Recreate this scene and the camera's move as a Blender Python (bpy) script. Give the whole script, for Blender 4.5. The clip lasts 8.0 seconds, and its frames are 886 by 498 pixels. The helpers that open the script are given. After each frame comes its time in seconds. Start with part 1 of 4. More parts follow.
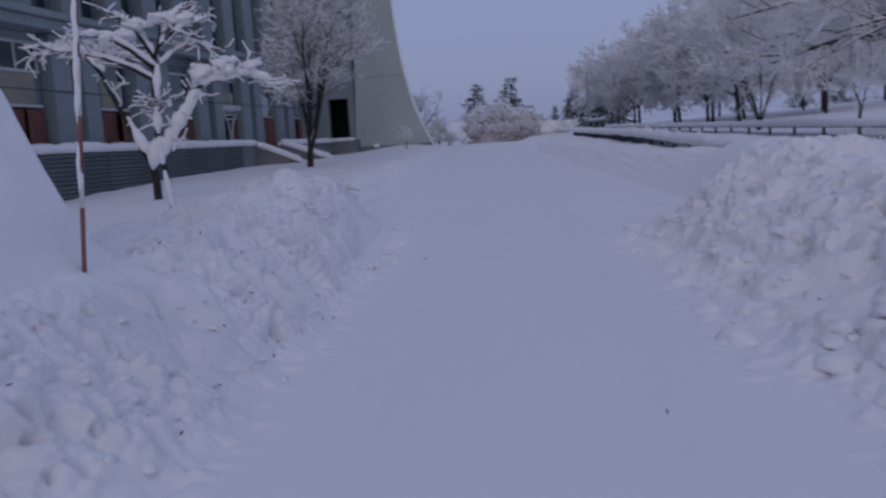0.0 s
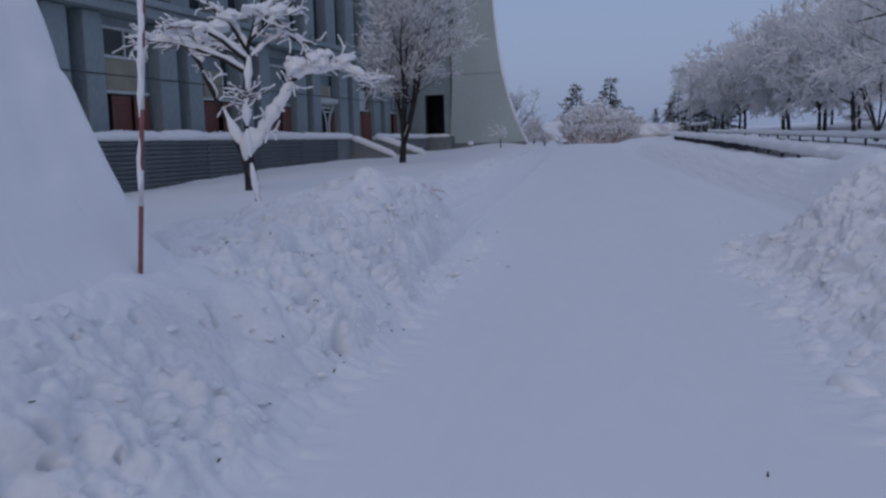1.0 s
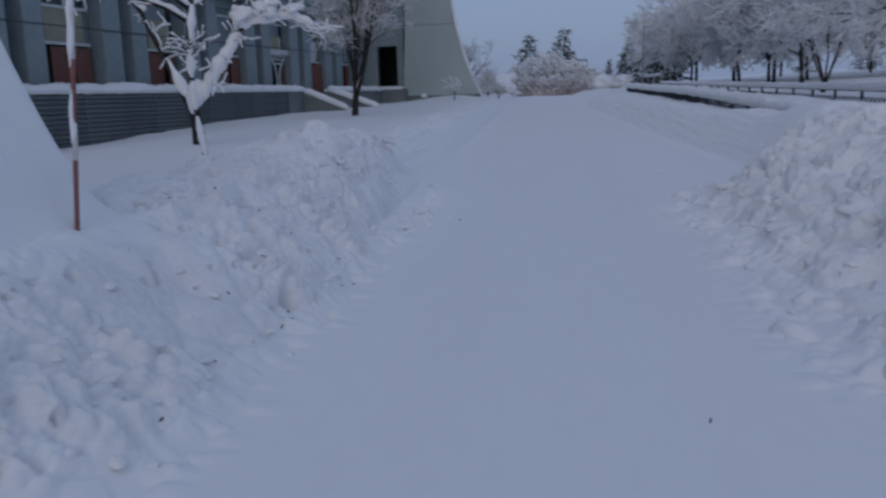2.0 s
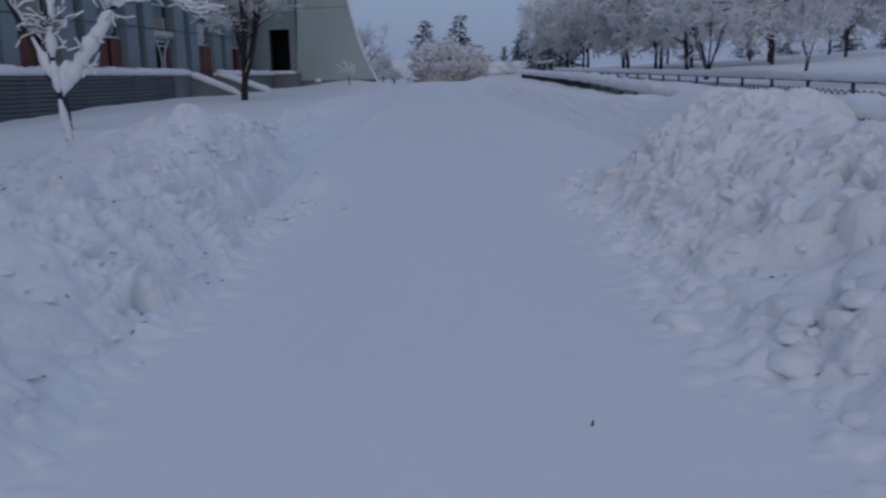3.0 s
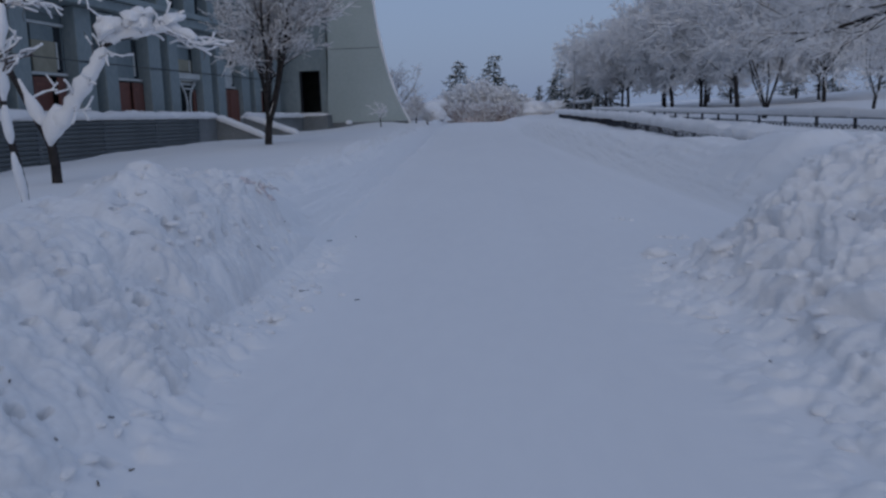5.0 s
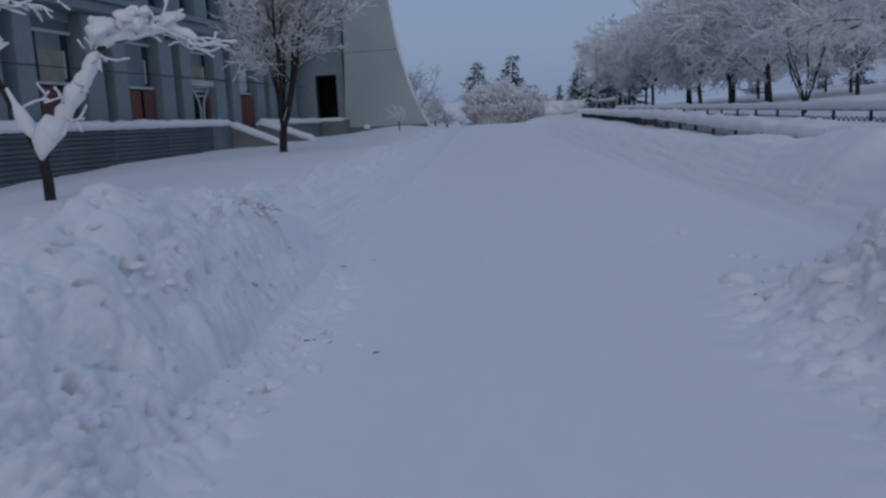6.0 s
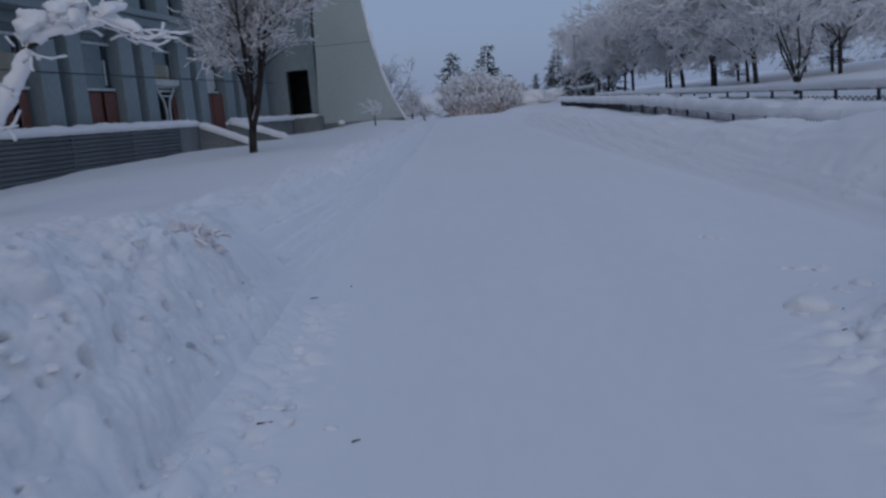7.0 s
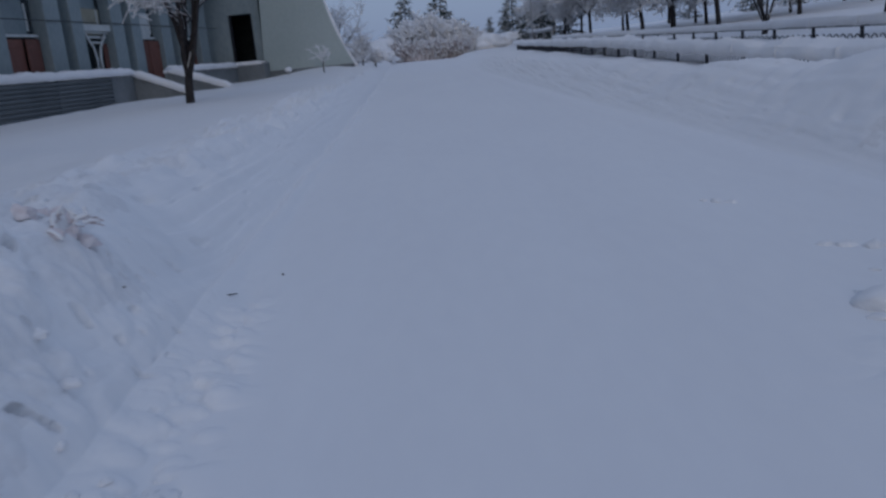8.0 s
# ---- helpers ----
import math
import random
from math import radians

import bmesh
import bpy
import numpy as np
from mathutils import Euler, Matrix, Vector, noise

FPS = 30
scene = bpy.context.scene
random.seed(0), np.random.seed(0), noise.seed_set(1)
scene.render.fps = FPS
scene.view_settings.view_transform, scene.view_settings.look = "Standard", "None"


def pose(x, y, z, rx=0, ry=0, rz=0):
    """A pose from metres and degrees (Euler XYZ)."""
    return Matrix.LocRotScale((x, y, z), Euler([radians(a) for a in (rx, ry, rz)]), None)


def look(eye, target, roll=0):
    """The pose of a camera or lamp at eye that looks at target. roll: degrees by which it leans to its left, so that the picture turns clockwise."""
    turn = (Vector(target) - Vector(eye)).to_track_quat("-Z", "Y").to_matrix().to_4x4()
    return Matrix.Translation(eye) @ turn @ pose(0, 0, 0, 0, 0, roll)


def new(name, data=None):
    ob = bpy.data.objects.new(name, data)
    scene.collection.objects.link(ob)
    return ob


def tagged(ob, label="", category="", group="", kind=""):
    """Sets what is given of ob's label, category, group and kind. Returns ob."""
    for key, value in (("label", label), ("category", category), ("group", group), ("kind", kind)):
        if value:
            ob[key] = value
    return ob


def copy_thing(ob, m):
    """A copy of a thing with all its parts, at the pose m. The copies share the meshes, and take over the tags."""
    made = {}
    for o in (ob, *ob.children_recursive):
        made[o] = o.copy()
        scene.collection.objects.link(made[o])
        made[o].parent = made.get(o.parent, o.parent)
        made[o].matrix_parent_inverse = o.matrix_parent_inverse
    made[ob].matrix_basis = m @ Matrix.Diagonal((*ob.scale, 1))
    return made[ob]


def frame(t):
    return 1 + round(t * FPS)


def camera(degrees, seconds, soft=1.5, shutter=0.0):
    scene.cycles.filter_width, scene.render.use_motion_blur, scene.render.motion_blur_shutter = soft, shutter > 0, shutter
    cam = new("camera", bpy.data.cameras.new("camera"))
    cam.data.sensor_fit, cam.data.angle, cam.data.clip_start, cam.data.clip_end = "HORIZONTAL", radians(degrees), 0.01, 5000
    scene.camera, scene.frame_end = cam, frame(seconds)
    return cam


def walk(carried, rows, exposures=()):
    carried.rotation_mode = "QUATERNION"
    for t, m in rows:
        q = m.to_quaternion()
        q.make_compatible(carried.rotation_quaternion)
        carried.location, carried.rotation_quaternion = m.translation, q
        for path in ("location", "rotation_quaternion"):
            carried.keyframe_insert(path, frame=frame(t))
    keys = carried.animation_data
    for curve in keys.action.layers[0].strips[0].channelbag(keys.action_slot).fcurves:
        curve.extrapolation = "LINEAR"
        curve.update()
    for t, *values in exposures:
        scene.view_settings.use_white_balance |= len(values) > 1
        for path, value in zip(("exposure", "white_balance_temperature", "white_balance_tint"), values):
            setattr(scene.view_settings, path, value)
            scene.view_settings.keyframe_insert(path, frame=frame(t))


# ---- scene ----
cam = camera(56.4, 8.0, soft=2.5, shutter=0.5)
PATH = [
    (0, (0.092, -0.01, 1.26), (-0.052, 1.968, 1.002), -3.5),
    (0.5, (0.084, 0.32, 1.303), (-0.182, 2.289, 1.072), -1.8),
    (1, (0.134, 0.404, 1.304), (-0.227, 2.355, 1.049), -1.5),
    (1.2, (0.146, 0.424, 1.295), (-0.222, 2.37, 1.018), -1.8),
    (2.3, (0.19, 0.489, 1.289), (0.014, 2.441, 0.893), -1.6),
    (2.5, (0.234, 0.533, 1.276), (0.113, 2.487, 0.869), -1.6),
    (3, (0.279, 0.785, 1.259), (0.263, 2.743, 0.852), -1.3),
    (3.5, (0.365, 1.219, 1.268), (0.428, 3.182, 0.893), -1.3),
    (4, (0.415, 1.782, 1.295), (0.414, 3.754, 0.962), -1.4),
    (4.5, (0.373, 2.351, 1.298), (0.313, 4.327, 0.996), -1.0),
    (5, (0.17, 3.007, 1.297), (0.075, 4.98, 0.985), -1.8),
    (5.2, (0.129, 3.242, 1.293), (0.01, 5.214, 0.984), -2.0),
    (6.5, (-0.074, 4.947, 1.327), (-0.205, 6.919, 1.023), -3.7),
    (7, (-0.153, 5.594, 1.339), (-0.251, 7.565, 1.013), -4.9),
    (7.5, (-0.213, 6.276, 1.34), (-0.264, 8.237, 0.948), -5.4),
    (8, (-0.199, 6.948, 1.289), (-0.201, 8.895, 0.831), -5.5),
]
walk(cam, [(t, look(e, g, r)) for t, e, g, r in PATH],
     exposures=[(0.0, 0.20, 6600, 26), (1.0, 0.36, 6650, 15), (2.5, 0.21, 6530, 10), (8.0, 0.23, 6530, 10)])

# ---------------------------------------------------------------- light: overcast dusk over snow
world = bpy.data.worlds.new("overcast_sky")
scene.world = world
world.use_nodes = True
wn, wl = world.node_tree.nodes, world.node_tree.links
sky = wn.new("ShaderNodeTexSky")
sky.sky_type, sky.sun_disc = "NISHITA", False
sky.sun_elevation, sky.sun_rotation = radians(20), radians(186)
sky.air_density, sky.dust_density, sky.ozone_density = 1.0, 4.0, 3.0
cloud = wn.new("ShaderNodeMix")
cloud.data_type = "RGBA"
cloud.inputs[0].default_value = 0.8
cloud.inputs[7].default_value = (2.15, 2.85, 4.5, 1)
wl.new(sky.outputs[0], cloud.inputs[6])
wl.new(cloud.outputs[2], wn["Background"].inputs[0])
wn["Background"].inputs[1].default_value = 0.09
sun = new("sun", bpy.data.lights.new("sun", "SUN"))
sun.data.energy, sun.data.angle, sun.data.color = 0.12, radians(60), (1.0, 0.95, 0.92)
sun.matrix_world = look((0, 0, 0), (-0.6 * math.sin(radians(186)), -0.6 * math.cos(radians(186)), -0.9))


# ---------------------------------------------------------------- materials
def material(name, low, high, rough=0.7, scale=4.0, fine=40.0, bump=0.2, dist=0.02, metal=0.0, spec=0.3, stretch=(1, 1, 1), per_object=0.0):
    """Two scales of noise between two colours, with a bump of the fine one."""
    m = bpy.data.materials.new(name)
    m.use_nodes = True
    n, l = m.node_tree.nodes, m.node_tree.links
    b = n["Principled BSDF"]
    co = n.new("ShaderNodeTexCoord")
    mp = n.new("ShaderNodeMapping")
    mp.inputs["Scale"].default_value = stretch
    l.new(co.outputs["Object"], mp.inputs[0])
    big, small = n.new("ShaderNodeTexNoise"), n.new("ShaderNodeTexNoise")
    big.inputs["Scale"].default_value, small.inputs["Scale"].default_value = scale, fine
    big.inputs["Detail"].default_value, small.inputs["Detail"].default_value = 4, 4
    l.new(mp.outputs[0], big.inputs[0])
    l.new(mp.outputs[0], small.inputs[0])
    mix = n.new("ShaderNodeMath")
    mix.operation = "MULTIPLY_ADD"
    mix.inputs[1].default_value, mix.inputs[2].default_value = 0.45, 0.0
    l.new(small.outputs[0], mix.inputs[0])
    add = n.new("ShaderNodeMath")
    add.operation = "MULTIPLY_ADD"
    add.inputs[1].default_value = 0.55
    l.new(big.outputs[0], add.inputs[0])
    l.new(mix.outputs[0], add.inputs[2])
    last = add
    if per_object:
        info = n.new("ShaderNodeObjectInfo")
        shift = n.new("ShaderNodeMath")
        shift.operation = "MULTIPLY_ADD"
        shift.inputs[1].default_value = per_object
        l.new(info.outputs["Random"], shift.inputs[0])
        l.new(add.outputs[0], shift.inputs[2])
        last = shift
    ramp = n.new("ShaderNodeValToRGB")
    ramp.color_ramp.elements[0].position, ramp.color_ramp.elements[1].position = 0.33, 0.67
    ramp.color_ramp.elements[0].color, ramp.color_ramp.elements[1].color = (*low, 1), (*high, 1)
    l.new(last.outputs[0], ramp.inputs[0])
    l.new(ramp.outputs[0], b.inputs["Base Color"])
    bp = n.new("ShaderNodeBump")
    bp.inputs["Strength"].default_value, bp.inputs["Distance"].default_value = bump, dist
    l.new(add.outputs[0], bp.inputs["Height"])
    l.new(bp.outputs[0], b.inputs["Normal"])
    b.inputs["Roughness"].default_value, b.inputs["Metallic"].default_value = rough, metal
    b.inputs["Specular IOR Level"].default_value = spec
    return m


SNOW = material("fresh_snow", (0.80, 0.80, 0.81), (0.88, 0.88, 0.88), 0.75, 1.2, 22, 0.25, 0.03, spec=0.15)
GROUND_SNOW = material("ground_snow", (0.825, 0.825, 0.832), (0.858, 0.858, 0.858), 0.75, 0.8, 9, 0.003, 0.008, spec=0.15, stretch=(1, 0.3, 1))
PLOUGHED = material("ploughed_snow", (0.735, 0.73, 0.735), (0.86, 0.86, 0.86), 0.8, 2.0, 24, 0.2, 0.02, spec=0.1)
RIME = material("rimed_twig_snow", (0.78, 0.78, 0.79), (0.88, 0.88, 0.88), 0.85, 2.0, 20, 0.2, 0.02, spec=0.1)
BARK = material("dark_bark", (0.020, 0.019, 0.020), (0.065, 0.058, 0.056), 0.9, 6, 45, 0.6, 0.03, spec=0.1)
TWIG = material("grey_brown_twig", (0.10, 0.075, 0.07), (0.20, 0.16, 0.15), 0.9, 6, 45, 0.3, 0.02, spec=0.1)
NEEDLE = material("pine_needles", (0.012, 0.022, 0.018), (0.045, 0.065, 0.050), 0.9, 3, 30, 0.4, 0.05, spec=0.1)
CONCRETE = material("slab_concrete", (0.36, 0.42, 0.41), (0.45, 0.51, 0.50), 0.85, 0.35, 9, 0.15, 0.02, spec=0.2)
PLINTH = material("damp_plinth_concrete", (0.15, 0.165, 0.17), (0.23, 0.245, 0.25), 0.85, 0.8, 12, 0.2, 0.02, spec=0.2)
RENDER = material("pale_facade_render", (0.205, 0.255, 0.27), (0.30, 0.35, 0.36), 0.85, 0.4, 8, 0.15, 0.02, spec=0.2, stretch=(1, 1, 0.5))
RECESS = material("recess_render", (0.17, 0.215, 0.23), (0.24, 0.285, 0.295), 0.85, 0.5, 9, 0.15, 0.02, spec=0.2)
SLAT = material("grey_slat", (0.085, 0.10, 0.11), (0.15, 0.17, 0.18), 0.7, 1.2, 18, 0.2, 0.01, spec=0.3, stretch=(1, 0.15, 1), per_object=0.12)
RED = material("red_brown_door_paint", (0.12, 0.052, 0.042), (0.195, 0.083, 0.064), 0.6, 2, 14, 0.1, 0.01, stretch=(1, 1, 0.3), per_object=0.15)
CREAM = material("cream_panel", (0.26, 0.25, 0.19), (0.36, 0.345, 0.27), 0.8, 1.0, 12, 0.1, 0.01)
WHITE = material("white_frame_paint", (0.45, 0.48, 0.48), (0.60, 0.63, 0.62), 0.6, 2, 16, 0.1, 0.01)
# near-black colour that stands for the missing light inside the doors
UNLIT_DARK = material("painted_unlit_interior", (0.014, 0.019, 0.021), (0.026, 0.032, 0.033), 0.9, 2, 10, 0.1, 0.01, spec=0.05)
IRON = material("dark_painted_iron", (0.030, 0.032, 0.040), (0.075, 0.078, 0.088), 0.55, 4, 30, 0.2, 0.01, metal=0.3)
POLE_RED = material("faded_red_band", (0.17, 0.07, 0.065), (0.30, 0.13, 0.12), 0.6, 8, 50, 0.2, 0.01)
POLE_WHITE = material("pole_white_band", (0.55, 0.52, 0.52), (0.70, 0.67, 0.66), 0.6, 8, 50, 0.2, 0.01)
STEEL = material("galvanised_steel", (0.28, 0.29, 0.30), (0.42, 0.43, 0.44), 0.5, 5, 30, 0.1, 0.01, metal=0.5)
# dark tone for debris and for painted shadow gaps among the clods
GAP_BITS = material("gap_shade_and_debris_bits", (0.03, 0.022, 0.016), (0.10, 0.07, 0.05), 0.95, 9, 60, 0.4, 0.01, spec=0.1)
RIMED = material("rimed_pale_twigs", (0.58, 0.53, 0.53), (0.74, 0.70, 0.70), 0.9, 5, 40, 0.3, 0.02, spec=0.1)
FROSTED = material("frosted_grey_twigs", (0.27, 0.26, 0.28), (0.42, 0.41, 0.44), 0.9, 6, 45, 0.3, 0.02, spec=0.1)
STAINED = material("stained_snow", (0.66, 0.58, 0.58), (0.82, 0.78, 0.78), 0.85, 9, 40, 0.3, 0.02, spec=0.1)
SHRUB = material("pinkish_brown_twigs", (0.40, 0.32, 0.315), (0.55, 0.47, 0.46), 0.9, 6, 45, 0.3, 0.02, spec=0.1)

glass = bpy.data.materials.new("dark_window_glass")
glass.use_nodes = True
g = glass.node_tree.nodes["Principled BSDF"]
g.inputs["Base Color"].default_value, g.inputs["Roughness"].default_value = (0.03, 0.037, 0.042, 1), 0.12
gn = glass.node_tree.nodes.new("ShaderNodeTexNoise")
gn.inputs["Scale"].default_value = 1.5
gb = glass.node_tree.nodes.new("ShaderNodeBump")
gb.inputs["Strength"].default_value = 0.05
glass.node_tree.links.new(gn.outputs[0], gb.inputs["Height"])
glass.node_tree.links.new(gb.outputs[0], g.inputs["Normal"])
GLASS = glass


# ---------------------------------------------------------------- mesh helpers
def data_mesh(name, verts, faces, mat, smooth=False):
    me = bpy.data.meshes.new(name)
    me.from_pydata(verts, [], faces)
    me.materials.append(mat)
    if smooth:
        me.polygons.foreach_set("use_smooth", [True] * len(me.polygons))
    me.update()
    return me


def part(name, me, parent, m=None, label=""):
    """One mesh object under a thing or a part."""
    ob = new(name, me)
    ob.parent = parent
    if m is not None:
        ob.matrix_local = m
    return tagged(ob, label)


def thing(name, label, category, m=None, group="", kind="", me=None):
    ob = new(name, me)
    if m is not None:
        ob.matrix_world = m
    return tagged(ob, label, category, group, kind)


def box_mesh(name, x0, x1, y0, y1, z0, z1, mat, bevel=0.0):
    bm = bmesh.new()
    bmesh.ops.create_cube(bm, size=1)
    for v in bm.verts:
        v.co = Vector(((x0 + x1) / 2 + v.co.x * (x1 - x0), (y0 + y1) / 2 + v.co.y * (y1 - y0), (z0 + z1) / 2 + v.co.z * (z1 - z0)))
    if bevel:
        bmesh.ops.bevel(bm, geom=bm.edges[:], offset=bevel, segments=1, affect="EDGES")
    me = bpy.data.meshes.new(name)
    bm.to_mesh(me)
    bm.free()
    me.materials.append(mat)
    return me


def tubes(lines, sides=5, lift=0.0, flat=1.0):
    """Verts and faces of round tubes along polylines of (point, radius)."""
    verts, faces = [], []
    ring = [(math.cos(2 * math.pi * i / sides), math.sin(2 * math.pi * i / sides)) for i in range(sides)]
    for line in lines:
        base, n = len(verts), len(line)
        whole = (line[-1][0] - line[0][0]).normalized()
        ref = Vector((1, 0, 0)) if abs(whole.z) > 0.75 else Vector((0, 0, 1))
        for i, (p, r) in enumerate(line):
            d = (line[min(i + 1, n - 1)][0] - line[max(i - 1, 0)][0])
            d = d.normalized() if d.length > 1e-6 else Vector((0, 0, 1))
            a = d.cross(ref)
            a = a.normalized() if a.length > 0.05 else d.cross(Vector((0, 1, 0))).normalized()
            b = a.cross(d)
            for c, s in ring:
                q = p + a * (c * r) + b * (s * r * flat)
                verts.append((q.x, q.y, q.z + lift * r))
        for i in range(n - 1):
            for j in range(sides):
                k = (j + 1) % sides
                faces.append((base + i * sides + j, base + i * sides + k, base + (i + 1) * sides + k, base + (i + 1) * sides + j))
        faces.append(tuple(base + j for j in reversed(range(sides))))
        faces.append(tuple(base + (n - 1) * sides + j for j in range(sides)))
    return verts, faces


def hash2(ix, iy, seed):
    h = (ix.astype(np.int64) * 374761393 + iy.astype(np.int64) * 668265263 + seed * 974634777) & 0x7FFFFFFF
    h = ((h ^ (h >> 13)) * 1274126177) & 0x7FFFFFFF
    return ((h ^ (h >> 16)) & 0xFFFF) / 65535.0


def value_noise(x, y, seed=0):
    """Smooth noise from -1 to 1 on arrays, one cell per unit."""
    ix, iy = np.floor(x), np.floor(y)
    fx, fy = x - ix, y - iy
    fx, fy = fx * fx * fx * (fx * (6 * fx - 15) + 10), fy * fy * fy * (fy * (6 * fy - 15) + 10)
    a, b = hash2(ix, iy, seed), hash2(ix + 1, iy, seed)
    c, d = hash2(ix, iy + 1, seed), hash2(ix + 1, iy + 1, seed)
    return 2 * ((a * (1 - fx) + b * fx) * (1 - fy) + (c * (1 - fx) + d * fx) * fy) - 1


def fbm(x, y, octaves=4, seed=0):
    total, amp = 0 * x, 1.0
    for k in range(octaves):
        total = total + amp * value_noise(x * 2 ** k + 17.3 * k, y * 2 ** k - 9.1 * k, seed + k)
        amp *= 0.5
    return total


def clods(x, y, seed=0, keep=0.6):
    """Rounded lumps, one per unit cell at most: their height from 0 to 1."""
    ix, iy = np.floor(x), np.floor(y)
    best = 0 * x
    for dx in (-1, 0, 1):
        for dy in (-1, 0, 1):
            cx, cy = ix + dx, iy + dy
            px, py = cx + hash2(cx, cy, seed), cy + hash2(cx, cy, seed + 1)
            size = 0.35 + 0.55 * hash2(cx, cy, seed + 2)
            on = hash2(cx, cy, seed + 3) < keep
            d2 = ((x - px) ** 2 + (y - py) ** 2) / size ** 2
            best = np.maximum(best, np.where(on, size * np.sqrt(np.clip(1 - d2, 0, 1)), 0))
    return best


def smooth(e0, e1, v):
    s = np.clip((v - e0) / (e1 - e0), 0, 1)
    return s * s * (3 - 2 * s)


# ---------------------------------------------------------------- the snow-covered ground, one sheet
def slope(y):
    """The lane climbs gently away from the start."""
    return 0.0145 * np.log1p(np.exp(np.clip((y - 13) / 3, -30, 30))) * 3 * (1 - smooth(90, 200, y)) + smooth(90, 200, y) * 1.7


def billow(x, y, octaves=5, seed=0):
    """Rounded bulges with sharp creases between them, from about 0 to 1."""
    total, amp = 0 * x, 0.5
    x, y = x + 0.25 * value_noise(x * 0.9, y * 0.9, seed + 50), y + 0.25 * value_noise(x * 0.9 + 9, y * 0.9, seed + 51)
    for k in range(octaves):
        total = total + amp * np.abs(value_noise(x * 1.9 ** k + 13.7 * k, y * 1.9 ** k - 7.9 * k, seed + k))
        amp *= 0.56
    return total


def ground_height(x, y):
    x, y = np.asarray(x, float), np.asarray(y, float)
    wob = fbm(x * 0.6, y * 0.6, 3, 5)
    base = slope(y)
    lane = 0.007 * fbm(x * 1.9, y * 0.04, 3, 21) - 0.012 * (np.exp(-((x + 0.62) / 0.16) ** 2) + np.exp(-((x - 0.72) / 0.16) ** 2))
    # the tall cut drift near the start, then the ploughed bank
    foot = np.interp(y, [0, 9, 11, 15, 24, 45, 80], [-1.20, -1.20, -1.33, -1.52, -1.80, -2.2, -2.6]) + (0.10 - 0.06 * smooth(8, 11, y)) * fbm(y * 0.9, x * 1.6 + 3.3, 3, 31)
    groove = np.interp(y, [0, 8, 10, 16, 30, 60], [-1.58, -1.58, -1.66, -1.74, -1.95, -2.5]) + 0.025 * fbm(y * 0.5, y * 0 + 5.1, 2, 35)
    crest_z = np.interp(y, [0, 5.3, 6.0, 7.2, 8.0, 8.6, 9.5, 10.2, 11.2, 12.2, 15.8, 24.0, 45.0, 60.0], [0.74, 0.68, 0.72, 0.73, 0.87, 0.95, 0.96, 0.87, 0.74, 0.66, 0.54, 0.47, 0.40, 0.4])
    crest_x = -2.10 - 0.40 * smooth(10.8, 13, y) - 0.6 * smooth(22, 60, y)
    up = np.clip((foot - x) / (foot - crest_x), 0, 1)
    cut = smooth(6.6, 8.6, y)
    start = groove + 0.16 * (1 - smooth(10.5, 13, y))
    face = np.clip((start - x) / (start - crest_x), 0, 1)
    berm = 0.07 * smooth(0.0, 0.22, foot - x) * (1 - smooth(-0.05, 0.10, groove - x)) * (1 - 0.7 * smooth(18, 45, y)) + 0.03 * np.exp(-((x - groove - 0.12) / 0.06) ** 2)
    steep = 1.75 - 0.6 * smooth(10.6, 12.5, y)
    up = (1 - cut) * (0.6 * up + 0.4 * smooth(0, 1, up)) + cut * (1 - (1 - face) ** steep)
    lawn = 0.36 - 0.03 * np.clip(-x - 7, 0, 8) + 0.03 * wob - 0.25 * smooth(33, 22, y) * smooth(-8.5, -13, x) + 0.35 * smooth(44, 56, y) * smooth(-9.5, -5, x)
    down = smooth(0.1, 2.4, crest_x - x)
    left = crest_z * up * (1 - down) + lawn * down + cut * berm + 0.07 * fbm(x * 2.6, y * 1.5, 3, 37) * smooth(0.55, 1.0, up) * (1 - down)
    drift = np.interp(-x + 0.05 * smooth(-2.2, -2.45, x) * fbm(y * 1.3, x * 4.0, 3, 33), [1.3, 1.98, 2.12, 2.23, 2.32, 2.41, 2.49, 2.57, 2.65, 2.72, 2.81, 3.1, 5.0, 8.0, 11], [0, 0.48, 0.63, 0.80, 1.02, 1.18, 1.37, 1.57, 1.79, 2.04, 2.30, 2.65, 2.8, 1.6, 0.4])
    near = smooth(4.95, 4.45, y + 0.10 * wob)
    left = left * (1 - near) + np.maximum(left, drift) * near
    # the heaped bank across the lane, and the lower one set back behind it
    far_foot = np.interp(y, [12, 17, 25, 42, 70], [3.35, 3.20, 2.80, 2.25, 2.0])
    back = smooth(9.7, 11.5, y)
    rfoot = (1.60 + 0.14 * (1 - smooth(9, 12, y)) * fbm(y * 0.8, x * 1.3 + 7.7, 3, 41) + 0.25 * smooth(3.6, 1.0, y)) * (1 - back) + far_foot * back
    rcrest_z = np.interp(y, [0, 4.0, 6.0, 7.6, 9.2, 10.4, 12.0, 15.0, 18.0, 20.5, 23.0, 30.0, 60.0], [0.70, 0.76, 0.73, 0.80, 0.98, 0.98, 0.86, 0.80, 0.74, 0.60, 0.53, 0.46, 0.35]) + 0.10 * smooth(11, 13, y) * fbm(y * 0.9, y * 0 + 1.7, 4, 43)
    rtop = 3.2 * (1 - back) + (far_foot + 1.25) * back
    rup = np.clip((x - rfoot) / (rtop - rfoot), 0, 1)
    rup = (1 - back) * (0.6 * rup + 0.4 * smooth(0, 1, rup)) + back * smooth(0, 1, rup) ** 0.9
